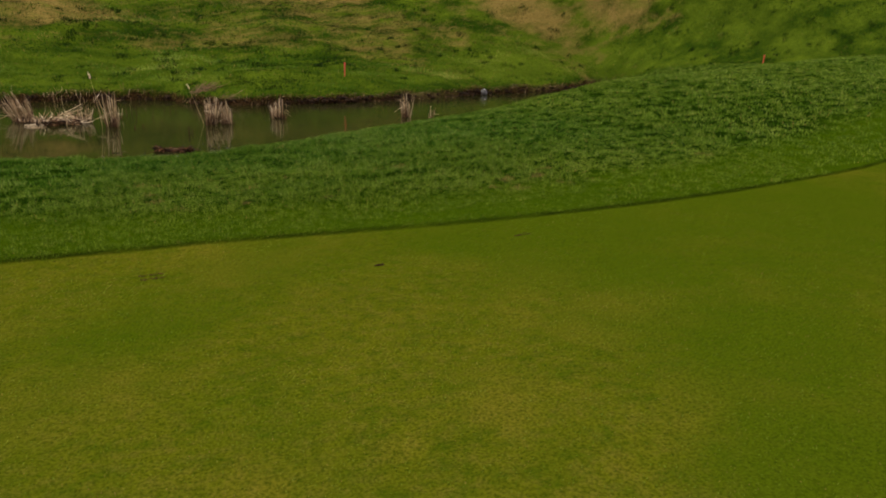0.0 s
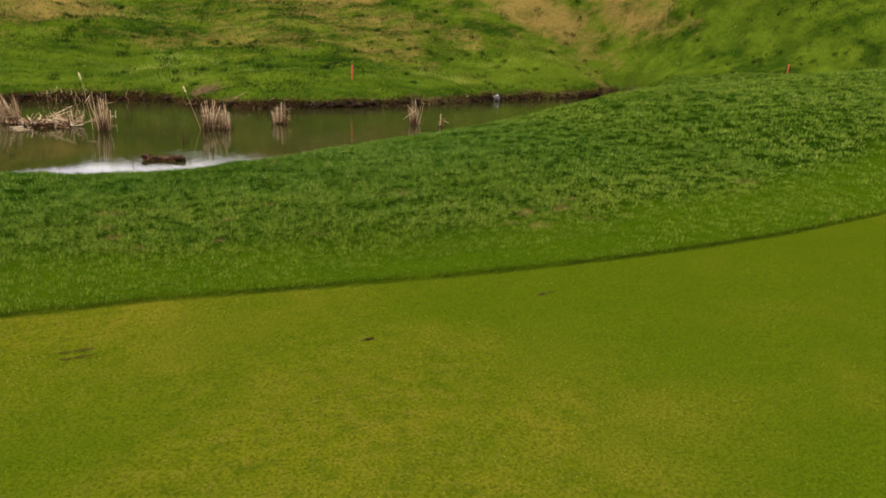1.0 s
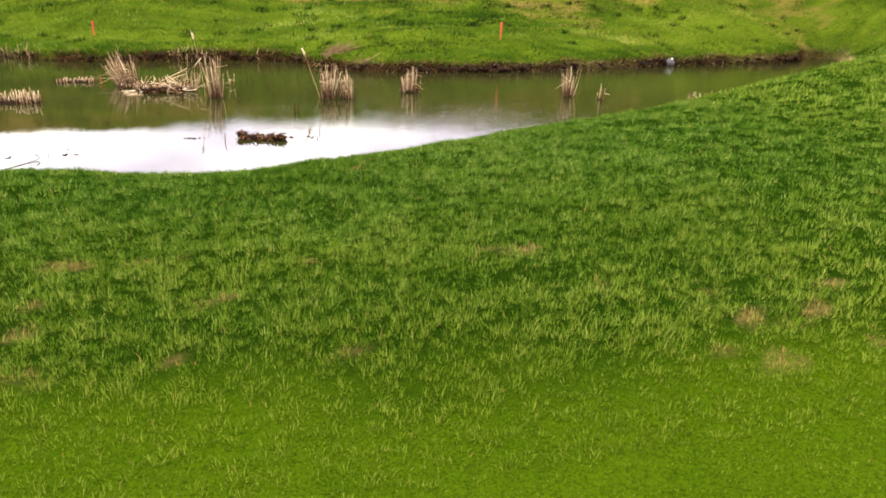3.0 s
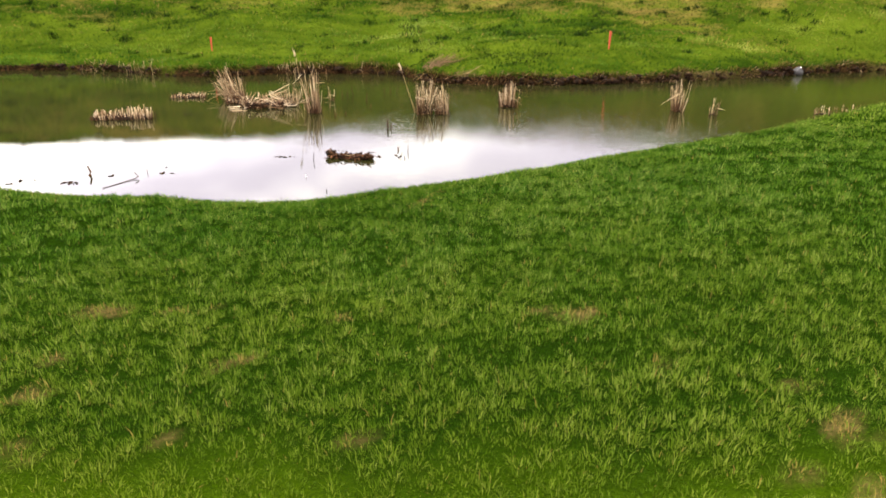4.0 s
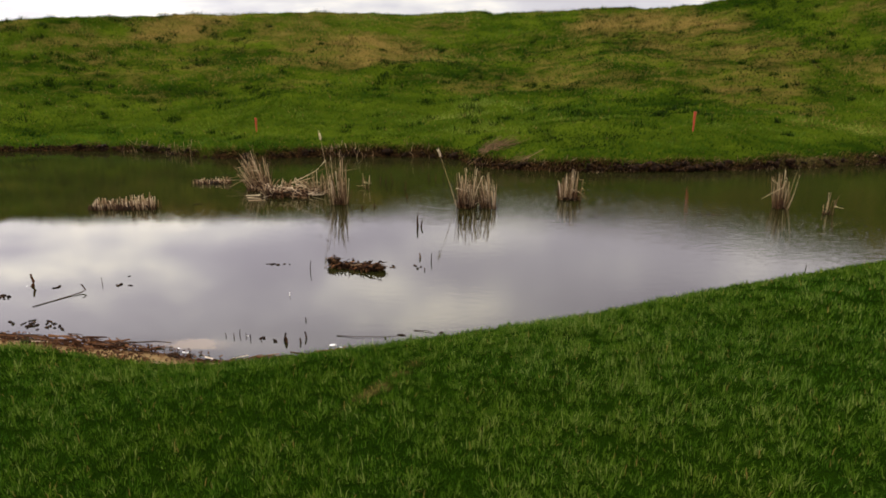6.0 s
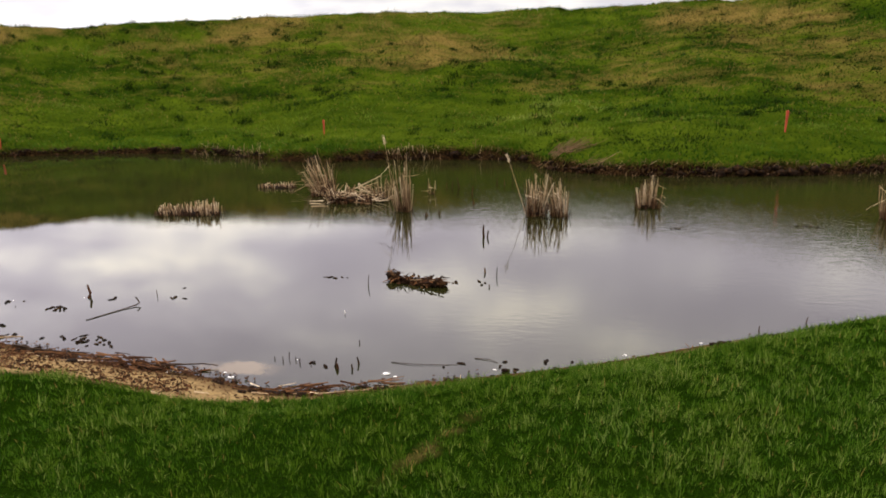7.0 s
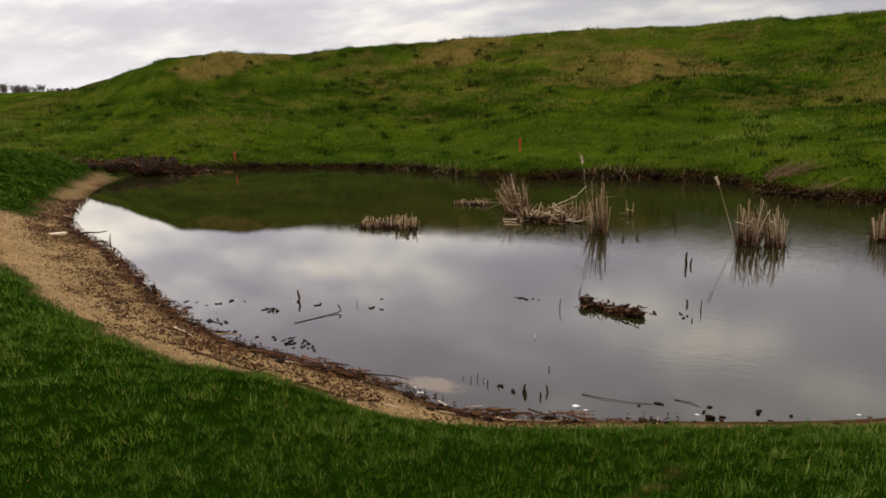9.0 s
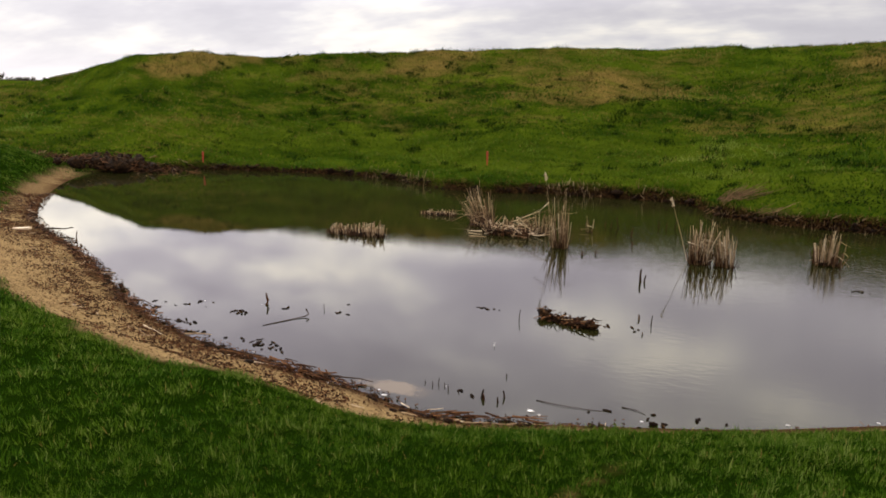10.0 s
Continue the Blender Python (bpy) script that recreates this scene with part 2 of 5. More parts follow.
def wood_far_shader(t):
    p = place(t)
    n = noise_fac(t, p, 0.5, 5.0)
    return bsdf(t, ramp(t, n, [(0.3, (0.040, 0.032, 0.026)), (0.7, (0.085, 0.068, 0.050))]), 0.9, 0.1)


M_GROUND, M_BLADE, M_WATER = material("turf_and_sand", ground_shader), material("grass_blades", blade_shader), material("pond_water", water_shader)
M_REED, M_DARK, M_MUD = material("dry_reed", reed_shader), material("rotten_reed", dark_reed_shader), material("wet_mud", mud_shader)
M_STAKE, M_BARK, M_PALE = material("red_paint", stake_shader), material("dead_bark", bark_shader), material("bleached_wood", pale_wood_shader)
M_WHITE, M_STONE, M_FARWOOD = material("white_litter", litter_white_shader), material("dark_stone", stone_shader), material("bare_far_wood", wood_far_shader)

# ---- plan of the pond and shape of the land ----
SHORE = [(-11.4, 10.3), (-8.6, 8.7), (-6.7, 7.55), (-5.2, 6.6), (-4.2, 6.13), (-2.75, 5.75), (-1.75, 5.57), (-0.95, 5.36), (0.1, 5.65), (1.4, 6.1),
         (2.6, 6.66), (4.1, 7.3), (5.4, 8.0), (7.0, 8.7), (9.5, 9.9), (13.0, 12.0), (17.0, 15.4), (20.5, 18.8), (19.5, 19.4), (17.5, 18.2),
         (13.2, 17.4), (10.5, 16.6), (8.0, 15.9), (5.5, 15.45), (2.8, 15.45), (1.3, 16.1), (0.5, 17.4), (-2.5, 17.55), (-4.2, 17.1), (-5.4, 17.3),
         (-7.5, 18.3), (-10.2, 18.5), (-13.8, 17.75), (-15.4, 17.0), (-15.7, 15.8), (-14.4, 13.5)]


def rounded(points, steps=5):
    pts, out = np.array(points, float), []
    for i in range(len(pts)):
        a, b, c, d = (pts[(i + k) % len(pts)] for k in (-1, 0, 1, 2))
        for u in np.arange(steps) / steps:
            out.append(0.5 * (2 * b + (c - a) * u + (2 * a - 5 * b + 4 * c - d) * u * u + (3 * b - a - 3 * c + d) * u**3))
    return np.array(out)


POND = rounded(SHORE)


def edge_distance(x, y):
    """Metres from the water's edge, positive on land."""
    x, y = np.ravel(x), np.ravel(y)
    a, b = POND, np.roll(POND, -1, 0)
    ab = b - a
    out = np.empty(len(x))
    for s in range(0, len(x), 20000):
        p = np.stack([x[s : s + 20000], y[s : s + 20000]], 1)
        best, cross = np.full(len(p), 1e18), np.zeros(len(p), int)
        for i in range(len(a)):
            u = np.clip(((p - a[i]) @ ab[i]) / (ab[i] @ ab[i]), 0, 1)
            best = np.minimum(best, ((p - a[i] - u[:, None] * ab[i]) ** 2).sum(1))
            over = (a[i, 1] > p[:, 1]) != (b[i, 1] > p[:, 1])
            if over.any():
                at = a[i, 0] + (p[:, 1] - a[i, 1]) * ab[i, 0] / (ab[i, 1] if abs(ab[i, 1]) > 1e-9 else 1e-9)
                cross += over & (p[:, 0] < at)
        out[s : s + 20000] = np.sqrt(best) * np.where(cross % 2 == 1, -1, 1)
    return out


CELL, WEST, SOUTH = 0.08, -36.0, -12.0
CHART = edge_distance(*np.meshgrid(WEST + CELL * np.arange(1020), SOUTH + CELL * np.arange(690))).reshape(690, 1020)


def shore_distance(x, y):
    """The same, read off a fine chart of the pond and its banks."""
    x, y = np.ravel(np.asarray(x, float)), np.ravel(np.asarray(y, float))
    gx, gy = (x - WEST) / CELL, (y - SOUTH) / CELL
    inside = (gx >= 0) & (gx < 1018) & (gy >= 0) & (gy < 688)
    i, j = np.clip(gx.astype(int), 0, 1018), np.clip(gy.astype(int), 0, 688)
    u, v = gx - i, gy - j
    out = (CHART[j, i] * (1 - u) + CHART[j, i + 1] * u) * (1 - v) + (CHART[j + 1, i] * (1 - u) + CHART[j + 1, i + 1] * u) * v
    if not inside.all():
        out[~inside] = edge_distance(x[~inside], y[~inside])
    return out


def step(a, b, v):
    u = np.clip((v - a) / (b - a), 0, 1)
    return u * u * (3 - 2 * u)


def lattice(x, y, seed):
    """Smooth noise from 0 to 1."""
    xi, yi = np.floor(x).astype(np.int64), np.floor(y).astype(np.int64)
    u, v = x - xi, y - yi
    u, v = u * u * (3 - 2 * u), v * v * (3 - 2 * v)

    def h(i, j):
        n = (i * 374761393 + j * 668265263 + seed * 974711) & 0xFFFFFFFF
        n = ((n ^ (n >> 13)) * 1274126177) & 0xFFFFFFFF
        return ((n ^ (n >> 16)) & 0xFFFF) / 65535.0

    return (h(xi, yi) * (1 - u) + h(xi + 1, yi) * u) * (1 - v) + (h(xi, yi + 1) * (1 - u) + h(xi + 1, yi + 1) * u) * v


def bumps(x, y, size, seed, octaves=3):
    """Rolling noise round 0, about -1 to 1."""
    out, amp, total = 0, 1.0, 0.0
    for k in range(octaves):
        out, total = out + amp * (lattice(x / size * 2**k + 17.3 * k, y / size * 2**k - 9.1 * k, seed + k) - 0.5), total + amp / 2
        amp *= 0.5
    return out / total


EYE = (0.8, 0.8)


def far_side(x, y):
    axis = np.interp(x, [-30, -16, -11, 0, 10, 20, 24, 30, 40, 60], [15.6, 15.6, 14.2, 11.5, 13.0, 18.6, 18.2, 16.5, 12.0, 0.0])
    wide = 1.2 + 0.35 * np.clip(x - 19, 0, 20)
    return step(-wide, wide, y - axis)


def hill_side(x, y):
    """Where the hill's own grass grows: the far side and the slope beyond the mound."""
    return np.maximum(far_side(x, y), step(20, 22, x) * step(14.2, 15.8, y + 0.55 * (x - 24)))


def polar(x, y):
    return np.degrees(np.arctan2(x - EYE[0], y - EYE[1])), np.hypot(x - EYE[0], y - EYE[1])


def land(x, y, d=None):
    x, y = np.asarray(x, float).ravel(), np.asarray(y, float).ravel()
    d = shore_distance(x, y) if d is None else d
    wide = 1 + 0.9 * step(-3.5, -8.5, x)
    de = np.where(d > 0, d / wide, d)
    near = np.interp(de, [-6, -2, 0, 0.7, 1.15, 1.6, 2.2, 3.2, 4.5, 7, 12, 40], [-1.2, -0.5, 0, 0.24, 0.52, 0.66, 0.73, 0.77, 0.83, 0.88, 1.0, 1.6])
    mound = 0.14 * step(-2.0, 4.5, x) + (0.38 * step(4.5, 12, x) + 0.5 * step(10, 22, x)) * step(12, 7.6, y)
    side = d - 0.6 * np.clip(x - 8, 0, 14)
    near = near + mound * step(0.1, 1.9, d) * (1 - 0.8 * step(4, 9, side))
    near = near + 0.35 * step(19, 24.5, x) * step(9.5, 13.5, y)
    near = near + 0.4 * np.exp(-((x + 17) ** 2 + (y - 12.5) ** 2) / 12) * step(0, 1.5, d)
    near = near + 0.035 * bumps(x, y, 2.2, 5) * step(1.2, 3, d) * step(-2.5, 0.5, y)
    near = near + 0.034 * bumps(x * 0.8, y * 1.2, 0.30, 7, 2) * step(1.0, 1.6, d) * step(-0.3, 0.6, y)
    az, r = polar(x, y)
    ridge_el = np.interp(az, [-75, -60, -55, -51, -48, -44, -40, -35, -29, -22, -15, -8, -2, 6, 19, 32, 48, 70, 95],
                         [0, -0.35, -0.25, 0.0, 0.95, 2.35, 2.65, 2.42, 2.6, 3.1, 3.35, 3.3, 3.12, 3.36, 3.8, 5.2, 6.9, 9.0, 6.0])
    ridge_r = np.interp(az, [-60, -45, -30, -15, 20, 60], [44, 32, 29.0, 27.5, 28, 32])
    ridge_z = 2.5 + ridge_r * np.tan(np.radians(ridge_el))
    s = np.clip(d, 0, None) / (np.clip(d, 0, None) + np.clip(ridge_r - r, 0, None) + 1e-6)
    rise = 0.35 * s + 0.65 * s**1.9
    lip = np.interp(d + 0.07 * bumps(x, y, 0.4, 305, 2), [-3, -0.4, -0.05, 0.08, 0.5], [-0.8, -0.3, -0.1, 0.19, 0.27])
    lip = np.where(lip > 0, lip * (1 + 0.5 * bumps(x, y, 1.2, 303)) * (0.62 + 0.38 * step(-7, -3, x)), lip)
    hill = lip + (ridge_z - 0.26) * rise - np.clip(r - ridge_r, 0, 60) * 0.07 * np.clip((ridge_z - 2.2) / 2.5, 0, 1.4)
    hill = hill + 0.22 * np.exp(-((x - 6.5) ** 2 / 14 + (y - 17.8) ** 2 / 3.5)) * step(0, 1.2, d)
    grow = step(0.5, 6, d) * (1 - step(23, 29, r) * 0.7)
    hill = hill + grow * (0.26 * bumps(x * 0.6, y * 1.2, 2.6, 21) + 0.26 * bumps(x * 0.7, y * 1.2, 7.0, 33)) + 0.05 * bumps(x, y, 1.0, 41) * step(0.3, 2, d)
    f = far_side(x, y)
    z = near * (1 - f) + hill * f
    away = step(62, 110, np.hypot(x, y))
    return z * (1 - away) + 2.2 * away


def turf_step(x, y, d):
    """The longer turf beyond the green stands a little higher."""
    return 0.018 * step(-0.02, 0.03, y - fringe_line(x)) * (1 - far_side(x, y)) * step(0.6, 1.2, d)


def ground_z(x, y):
    return float(land([x], [y])[0])


# dry patches on the hill: bearing, distance, half widths (degrees, metres), strength
DRY = [(-7, 24.4, 6.6, 1.5, 0.9), (15.5, 26.5, 6, 1.0, 0.9), (7.5, 22.0, 4.5, 0.7, 0.55), (37.5, 28.1, 7.5, 0.9, 1.0), (46, 29.6, 5, 0.7, 0.8), (29.5, 24.9, 4, 0.7, 0.75),
       (-21.7, 27.3, 4.5, 0.9, 0.8), (-40.6, 30.4, 5, 0.9, 1.0), (-34.5, 26.3, 2.6, 0.6, 0.5), (11.3, 25.2, 2, 0.9, 0.5), (-30, 28.0, 3, 0.6, 0.5), (44.3, 26.5, 1.0, 0.3, 0.6), (-14, 26.6, 4, 0.9, 0.5), (12, 23.8, 14, 2.2, 0.42), (-20, 26.8, 14, 1.6, 0.40)]
# worn spots in the rough: place and size
BARE = [(-1.6, 1.43, 0.13), (-1.2, 1.38, 0.08), (-0.92, 1.42, 0.06), (-0.19, 1.14, 0.05), (1.04, 0.98, 0.11), (0.85, 1.06, 0.07), (-0.72, 0.75, 0.09), (2.16, 1.12, 0.05),
        (-0.93, 2.4, 0.06), (-1.6, 0.55, 0.12), (-1.6, 0.84, 0.06), (-0.12, 0.0, 0.07), (-1.41, 0.05, 0.09), (1.84, 0.2, 0.09), (1.87, -0.1, 0.14), (2.17, -0.11, 0.12),
        (1.5, -0.35, 0.06), (1.7, -0.47, 0.10), (1.3, 0.42, 0.06), (-0.81, 0.11, 0.07), (2.5, 0.1, 0.08), (2.31, -0.46, 0.08), (2.73, -0.48, 0.10), (5.1, 0.21, 0.16), (-1.8, 0.91, 0.1)]


def fringe_line(x):
    return np.interp(x, [-8, -2.2, -1.4, -0.6, 0.45, 1.2, 2.0, 2.7, 3.7, 6.3, 9.0, 16], [-0.5, -0.88, -0.92, -1.06, -1.24, -1.34, -1.40, -1.43, -1.42, -1.18, -0.7, 0.6])


def rough_line(x):
    return np.interp(x, [-8, -2.8, -1.0, 0.7, 2.4, 4.5, 8.0, 13.0], [1.2, 0.4, -0.15, -0.35, -0.35, -0.15, 0.8, 2.1])


def sand_reach(x):
    """How far the sand runs up from the water."""
    return np.interp(x, [-13, -9, -8, -7.3, -6, -5.2, -4.4, -3.7, -3, -2, -0.5, 0.4, 1.2, 3, 8], [1.9, 1.70, 1.52, 1.38, 1.25, 1.20, 1.26, 1.36, 1.32, 1.14, 0.70, 0.42, 0.26, 0.2, 0.25])


def zones(x, y, d):
    """How much of each kind of ground there is at every place; edge is painted shade."""
    f, (az, r) = hill_side(x, y), polar(x, y)
    wob = bumps(x, y, 0.5, 61)
    green = step(0.04, -0.04, y - fringe_line(x)) * (1 - f)
    collar = step(0.40, -0.40, y - rough_line(x) + 0.25 * wob) * (1 - f)
    # thin dark line standing in for the step's shade, broken by noise
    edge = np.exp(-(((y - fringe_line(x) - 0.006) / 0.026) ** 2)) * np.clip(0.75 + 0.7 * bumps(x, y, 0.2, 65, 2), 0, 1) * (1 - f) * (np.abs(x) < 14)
    reach = sand_reach(x)
    sand = step(0.1, -0.1, d - reach + 0.12 * wob) * (1 - f)
    sand = sand * np.maximum(step(0.35, -0.35, y - 9.75 - 0.4 * (x + 12.5) + 0.3 * wob), step(0.75, 0.45, d + 0.2 * wob))
    wet = step(0.30, 0.02, d + 0.16 * bumps(x, y, 0.35, 71)) * (1 - f)
    wet = np.maximum(wet, 0.4 * step(-0.2, 0.5, y - 9.75 - 0.4 * (x + 12.5)) * (x < -9) * (1 - f))
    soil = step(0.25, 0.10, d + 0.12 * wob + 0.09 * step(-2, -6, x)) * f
    sand = np.maximum(sand, 0.4 * f * step(7.0, 8.5, x) * step(0.10, 0.05, np.abs(d - 0.06)) * step(-0.1, 0.3, bumps(x, y, 1.6, 231)))
    soil = soil * (1 - sand)
    dry = np.zeros_like(x)
    for a0, r0, ha, hr, amount in DRY:
        q = ((az - a0) / ha) ** 2 + ((r - r0) / hr) ** 2
        dry = np.maximum(dry, amount * step(2.3, -0.3, q + 1.3 * bumps(x * 0.5, y * 1.3, 3.2, 81) + 0.9 * bumps(x * 0.7, y * 1.5, 0.9, 83)))
    dry = np.maximum(dry, 0.36 * step(52, 42, az) * step(22, 27, r) * step(-0.2, 0.5, bumps(x, y, 3.6, 91)))
    dry = np.maximum(dry, (0.34 + 0.16 * step(0, 12, az)) * step(52, 42, az) * step(18.5, 22, r) * step(0.0, 0.6, bumps(x * 0.6, y * 1.2, 3.0, 93))) * f
    bare = np.zeros_like(x)
    for bx, by, br in BARE:
        q = (((x - bx) / 1.5) ** 2 + (y - by) ** 2) / (0.8 * br) ** 2
        bare = np.maximum(bare, 0.6 * step(1.1, -0.5, q + 1.9 * bumps(x, y * 1.6, 0.09, 101)))
    scar = np.abs((x - 0.33) - (y - 3.26) * 0.44) + 0.05 * bumps(x, y, 0.14, 111)
    bare = np.maximum(bare, 0.5 * step(0.046, 0.015, scar) * step(3.1, 3.3, y) * step(4.0, 3.7, y))
    ridge = np.interp(az, [-60, -45, -30, -15, 20, 60], [44, 32, 29.0, 27.5, 28, 32])
    up = np.clip(d, 0, None) / (np.clip(d, 0, None) + np.clip(ridge - r, 0, None) + 1e-6) + 0.10 * bumps(x * 0.5, y, 4.0, 201)
    fresh = f * (0.9 * step(0.02, 0.14, up) * step(0.50, 0.28, up) + 0.5 * step(0.70, 0.80, up) * step(1.0, 0.9, up)) * np.clip(0.75 + 0.8 * bumps(x * 0.5, y * 1.1, 1.8, 211), 0, 1) * (1 - 0.85 * step(-4, 8, az) * step(32, 22, az) * step(0.20, 0.38, up))
    fresh = fresh * (1 - 0.5 * step(4, 12, az) * step(34, 26, az)) * (1 - 0.35 * step(-22, -34, az))
    return dict(fresh=fresh, hill=f, green=green, collar=collar, edge=edge, sand=sand, wet=wet, soil=soil, dry=dry, bare=bare)


def mesh_from(name, verts, faces, mat=None, values=None, smooth=False):
    """A mesh from arrays: corners, faces all of one length, and a number for each corner by name."""
    me = bpy.data.meshes.new(name)
    verts, faces = np.asarray(verts, np.float32), np.asarray(faces, np.int32)
    n, k = faces.shape
    me.vertices.add(len(verts))
    me.vertices.foreach_set("co", verts.ravel())
    me.loops.add(n * k)
    me.loops.foreach_set("vertex_index", faces.ravel())
    me.polygons.add(n)
    me.polygons.foreach_set("loop_start", np.arange(0, n * k, k, dtype=np.int32))
    me.polygons.foreach_set("use_smooth", np.full(n, smooth))
    for key, v in (values or {}).items():
        me.attributes.new(key, "FLOAT", "POINT").data.foreach_set("value", np.asarray(v, np.float32))
    me.update(calc_edges=True)
    me.validate()
    if mat:
        me.materials.append(mat)
    return me


def graded(stretches, far):
    """Grid lines: (start, end, spacing) stretches, then ever wider out to far on both sides."""
    out = []
    for a, b, s in stretches:
        out += list(np.linspace(a, b, max(2, round((b - a) / s) + 1))[:-1])
    hi, lo, s1, s0 = [stretches[-1][1]], [stretches[0][0]], stretches[-1][2], stretches[0][2]
    while hi[-1] < far:
        s1 *= 1.22
        hi.append(hi[-1] + s1)
    while lo[-1] > -far:
        s0 *= 1.22
        lo.append(lo[-1] - s0)
    return np.array(lo[:0:-1] + out + hi)


def build_ground():
    xs = graded([(-34, -18, 0.5), (-18, -9, 0.2), (-9, -4, 0.12), (-4, 5, 0.08), (5, 10, 0.15), (10, 24, 0.25), (24, 40, 0.5)], 2500)
    ys = graded([(-9, -2.2, 0.2), (-2.2, -1.6, 0.085), (-1.6, -0.6, 0.03), (-0.6, 7, 0.08), (7, 14, 0.14), (14, 19.5, 0.10), (19.5, 36, 0.2), (36, 52, 0.5)], 2500)
    gx, gy = np.meshgrid(xs, ys)
    x, y = gx.ravel(), gy.ravel()
    d = shore_distance(x, y)
    z, zone = land(x, y, d), zones(x, y, d)
    z = z + turf_step(x, y, d)
    i = np.arange(len(x)).reshape(gx.shape)
    faces = np.stack([i[:-1, :-1], i[:-1, 1:], i[1:, 1:], i[1:, :-1]], -1).reshape(-1, 4)
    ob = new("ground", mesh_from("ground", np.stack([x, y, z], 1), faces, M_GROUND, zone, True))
    tagged(ob, "mown green, rough grass, sandy shore and grassy hill", "ground", kind="structure")


def build_water():
    out = POND.mean(0) + (POND - POND.mean(0)) * 1.03
    bm = bmesh.new()
    bm.faces.new([bm.verts.new((px, py, 0.0)) for px, py in out])
    bmesh.ops.triangulate(bm, faces=bm.faces)
    me = bpy.data.meshes.new("water")
    bm.to_mesh(me)
    bm.free()
    me.materials.append(M_WATER)
    tagged(new("water", me), "murky pond water with calm and rippled stretches", "water", kind="structure")


build_ground()
build_water()

# ---- grass ----
rng = np.random.default_rng(7)


def tuft_of(x, y, size):
    """Which tuft each place belongs to: offset from its middle (in tuft sizes) and a chance number."""
    best, ox, oy, luck = np.full(len(x), 1e9), np.zeros(len(x)), np.zeros(len(x)), np.zeros(len(x))
    ix, iy = np.floor(x / size), np.floor(y / size)

    def chance(i, j, k):
        q = np.sin(i * 127.1 + j * 311.7 + k * 74.7) * 43758.5453
        return q - np.floor(q)

    for a in (-1, 0, 1):
        for c in (-1, 0, 1):
            i, j = ix + a, iy + c
            dx, dy = x / size - i - chance(i, j, 1), y / size - j - chance(i, j, 2)
            r = dx * dx + dy * dy
            near = r < best
            best = np.where(near, r, best)
            ox, oy, luck = np.where(near, dx, ox), np.where(near, dy, oy), np.where(near, chance(i, j, 3), luck)
    return ox, oy, luck


def blades(name, x, y, z, height, width, lean, tone, dry, warm, label, bend=True, way=None):
    """Grass: one bent, tapering blade for each place, all in one mesh."""
    n = len(x)
    turn = rng.uniform(0, 2 * np.pi, n)
    tip = rng.uniform(0, 2 * np.pi, n) if way is None else way + rng.normal(0, 0.7, n)
    sx, sy = np.cos(turn) * width / 2, np.sin(turn) * width / 2
    lx, ly = np.cos(tip) * lean * height, np.sin(tip) * lean * height
    base = np.stack([x, y, z - 0.006], 1)
    side = np.stack([sx, sy, 0 * sx], 1)
    up = np.sqrt(np.clip(1 - lean**2, 0.05, 1)) * height
    top = base + np.stack([lx, ly, up], 1)
    if bend:
        mid = base + np.stack([lx * 0.3, ly * 0.3, up * 0.62], 1)
        v = np.stack([base - side, base + side, mid + side * 0.75, mid - side * 0.75, top], 1).reshape(-1, 3)
        k = np.arange(n)[:, None] * 5
        f = np.concatenate([k + [0, 1, 2], k + [0, 2, 3], k + [3, 2, 4]])
        per = 5
    else:
        v = np.stack([base - side, base + side, top], 1).reshape(-1, 3)
        f = np.arange(n)[:, None] * 3 + [0, 1, 2]
        per = 3
    ob = new(name, mesh_from(name, v, f, M_BLADE, dict(tone=np.repeat(tone, per), dry=np.repeat(dry, per), warm=np.repeat(warm, per))))
    return tagged(ob, label, "grass", kind="stuff")


def scatter(x0, x1, y0, y1, per_m2):
    n = int((x1 - x0) * (y1 - y0) * per_m2)
    return rng.uniform(x0, x1, n), rng.uniform(y0, y1, n)


def gathered(x, y, amount, spread):
    """Pull places together into clumps."""
    a, b = bumps(x, y, spread, 121, 2), bumps(x, y, spread, 131, 2)
    return x + amount * a, y + amount * b


def walk_gap(x, y):
    """Distance from the line from the green down to the shore."""
    ax, ay, bx, by = -2.2, -6.0, 0.8, 3.0
    u = np.clip(((x - ax) * (bx - ax) + (y - ay) * (by - ay)) / ((bx - ax) ** 2 + (by - ay) ** 2), 0, 1)
    return np.hypot(x - ax - u * (bx - ax), y - ay - u * (by - ay))


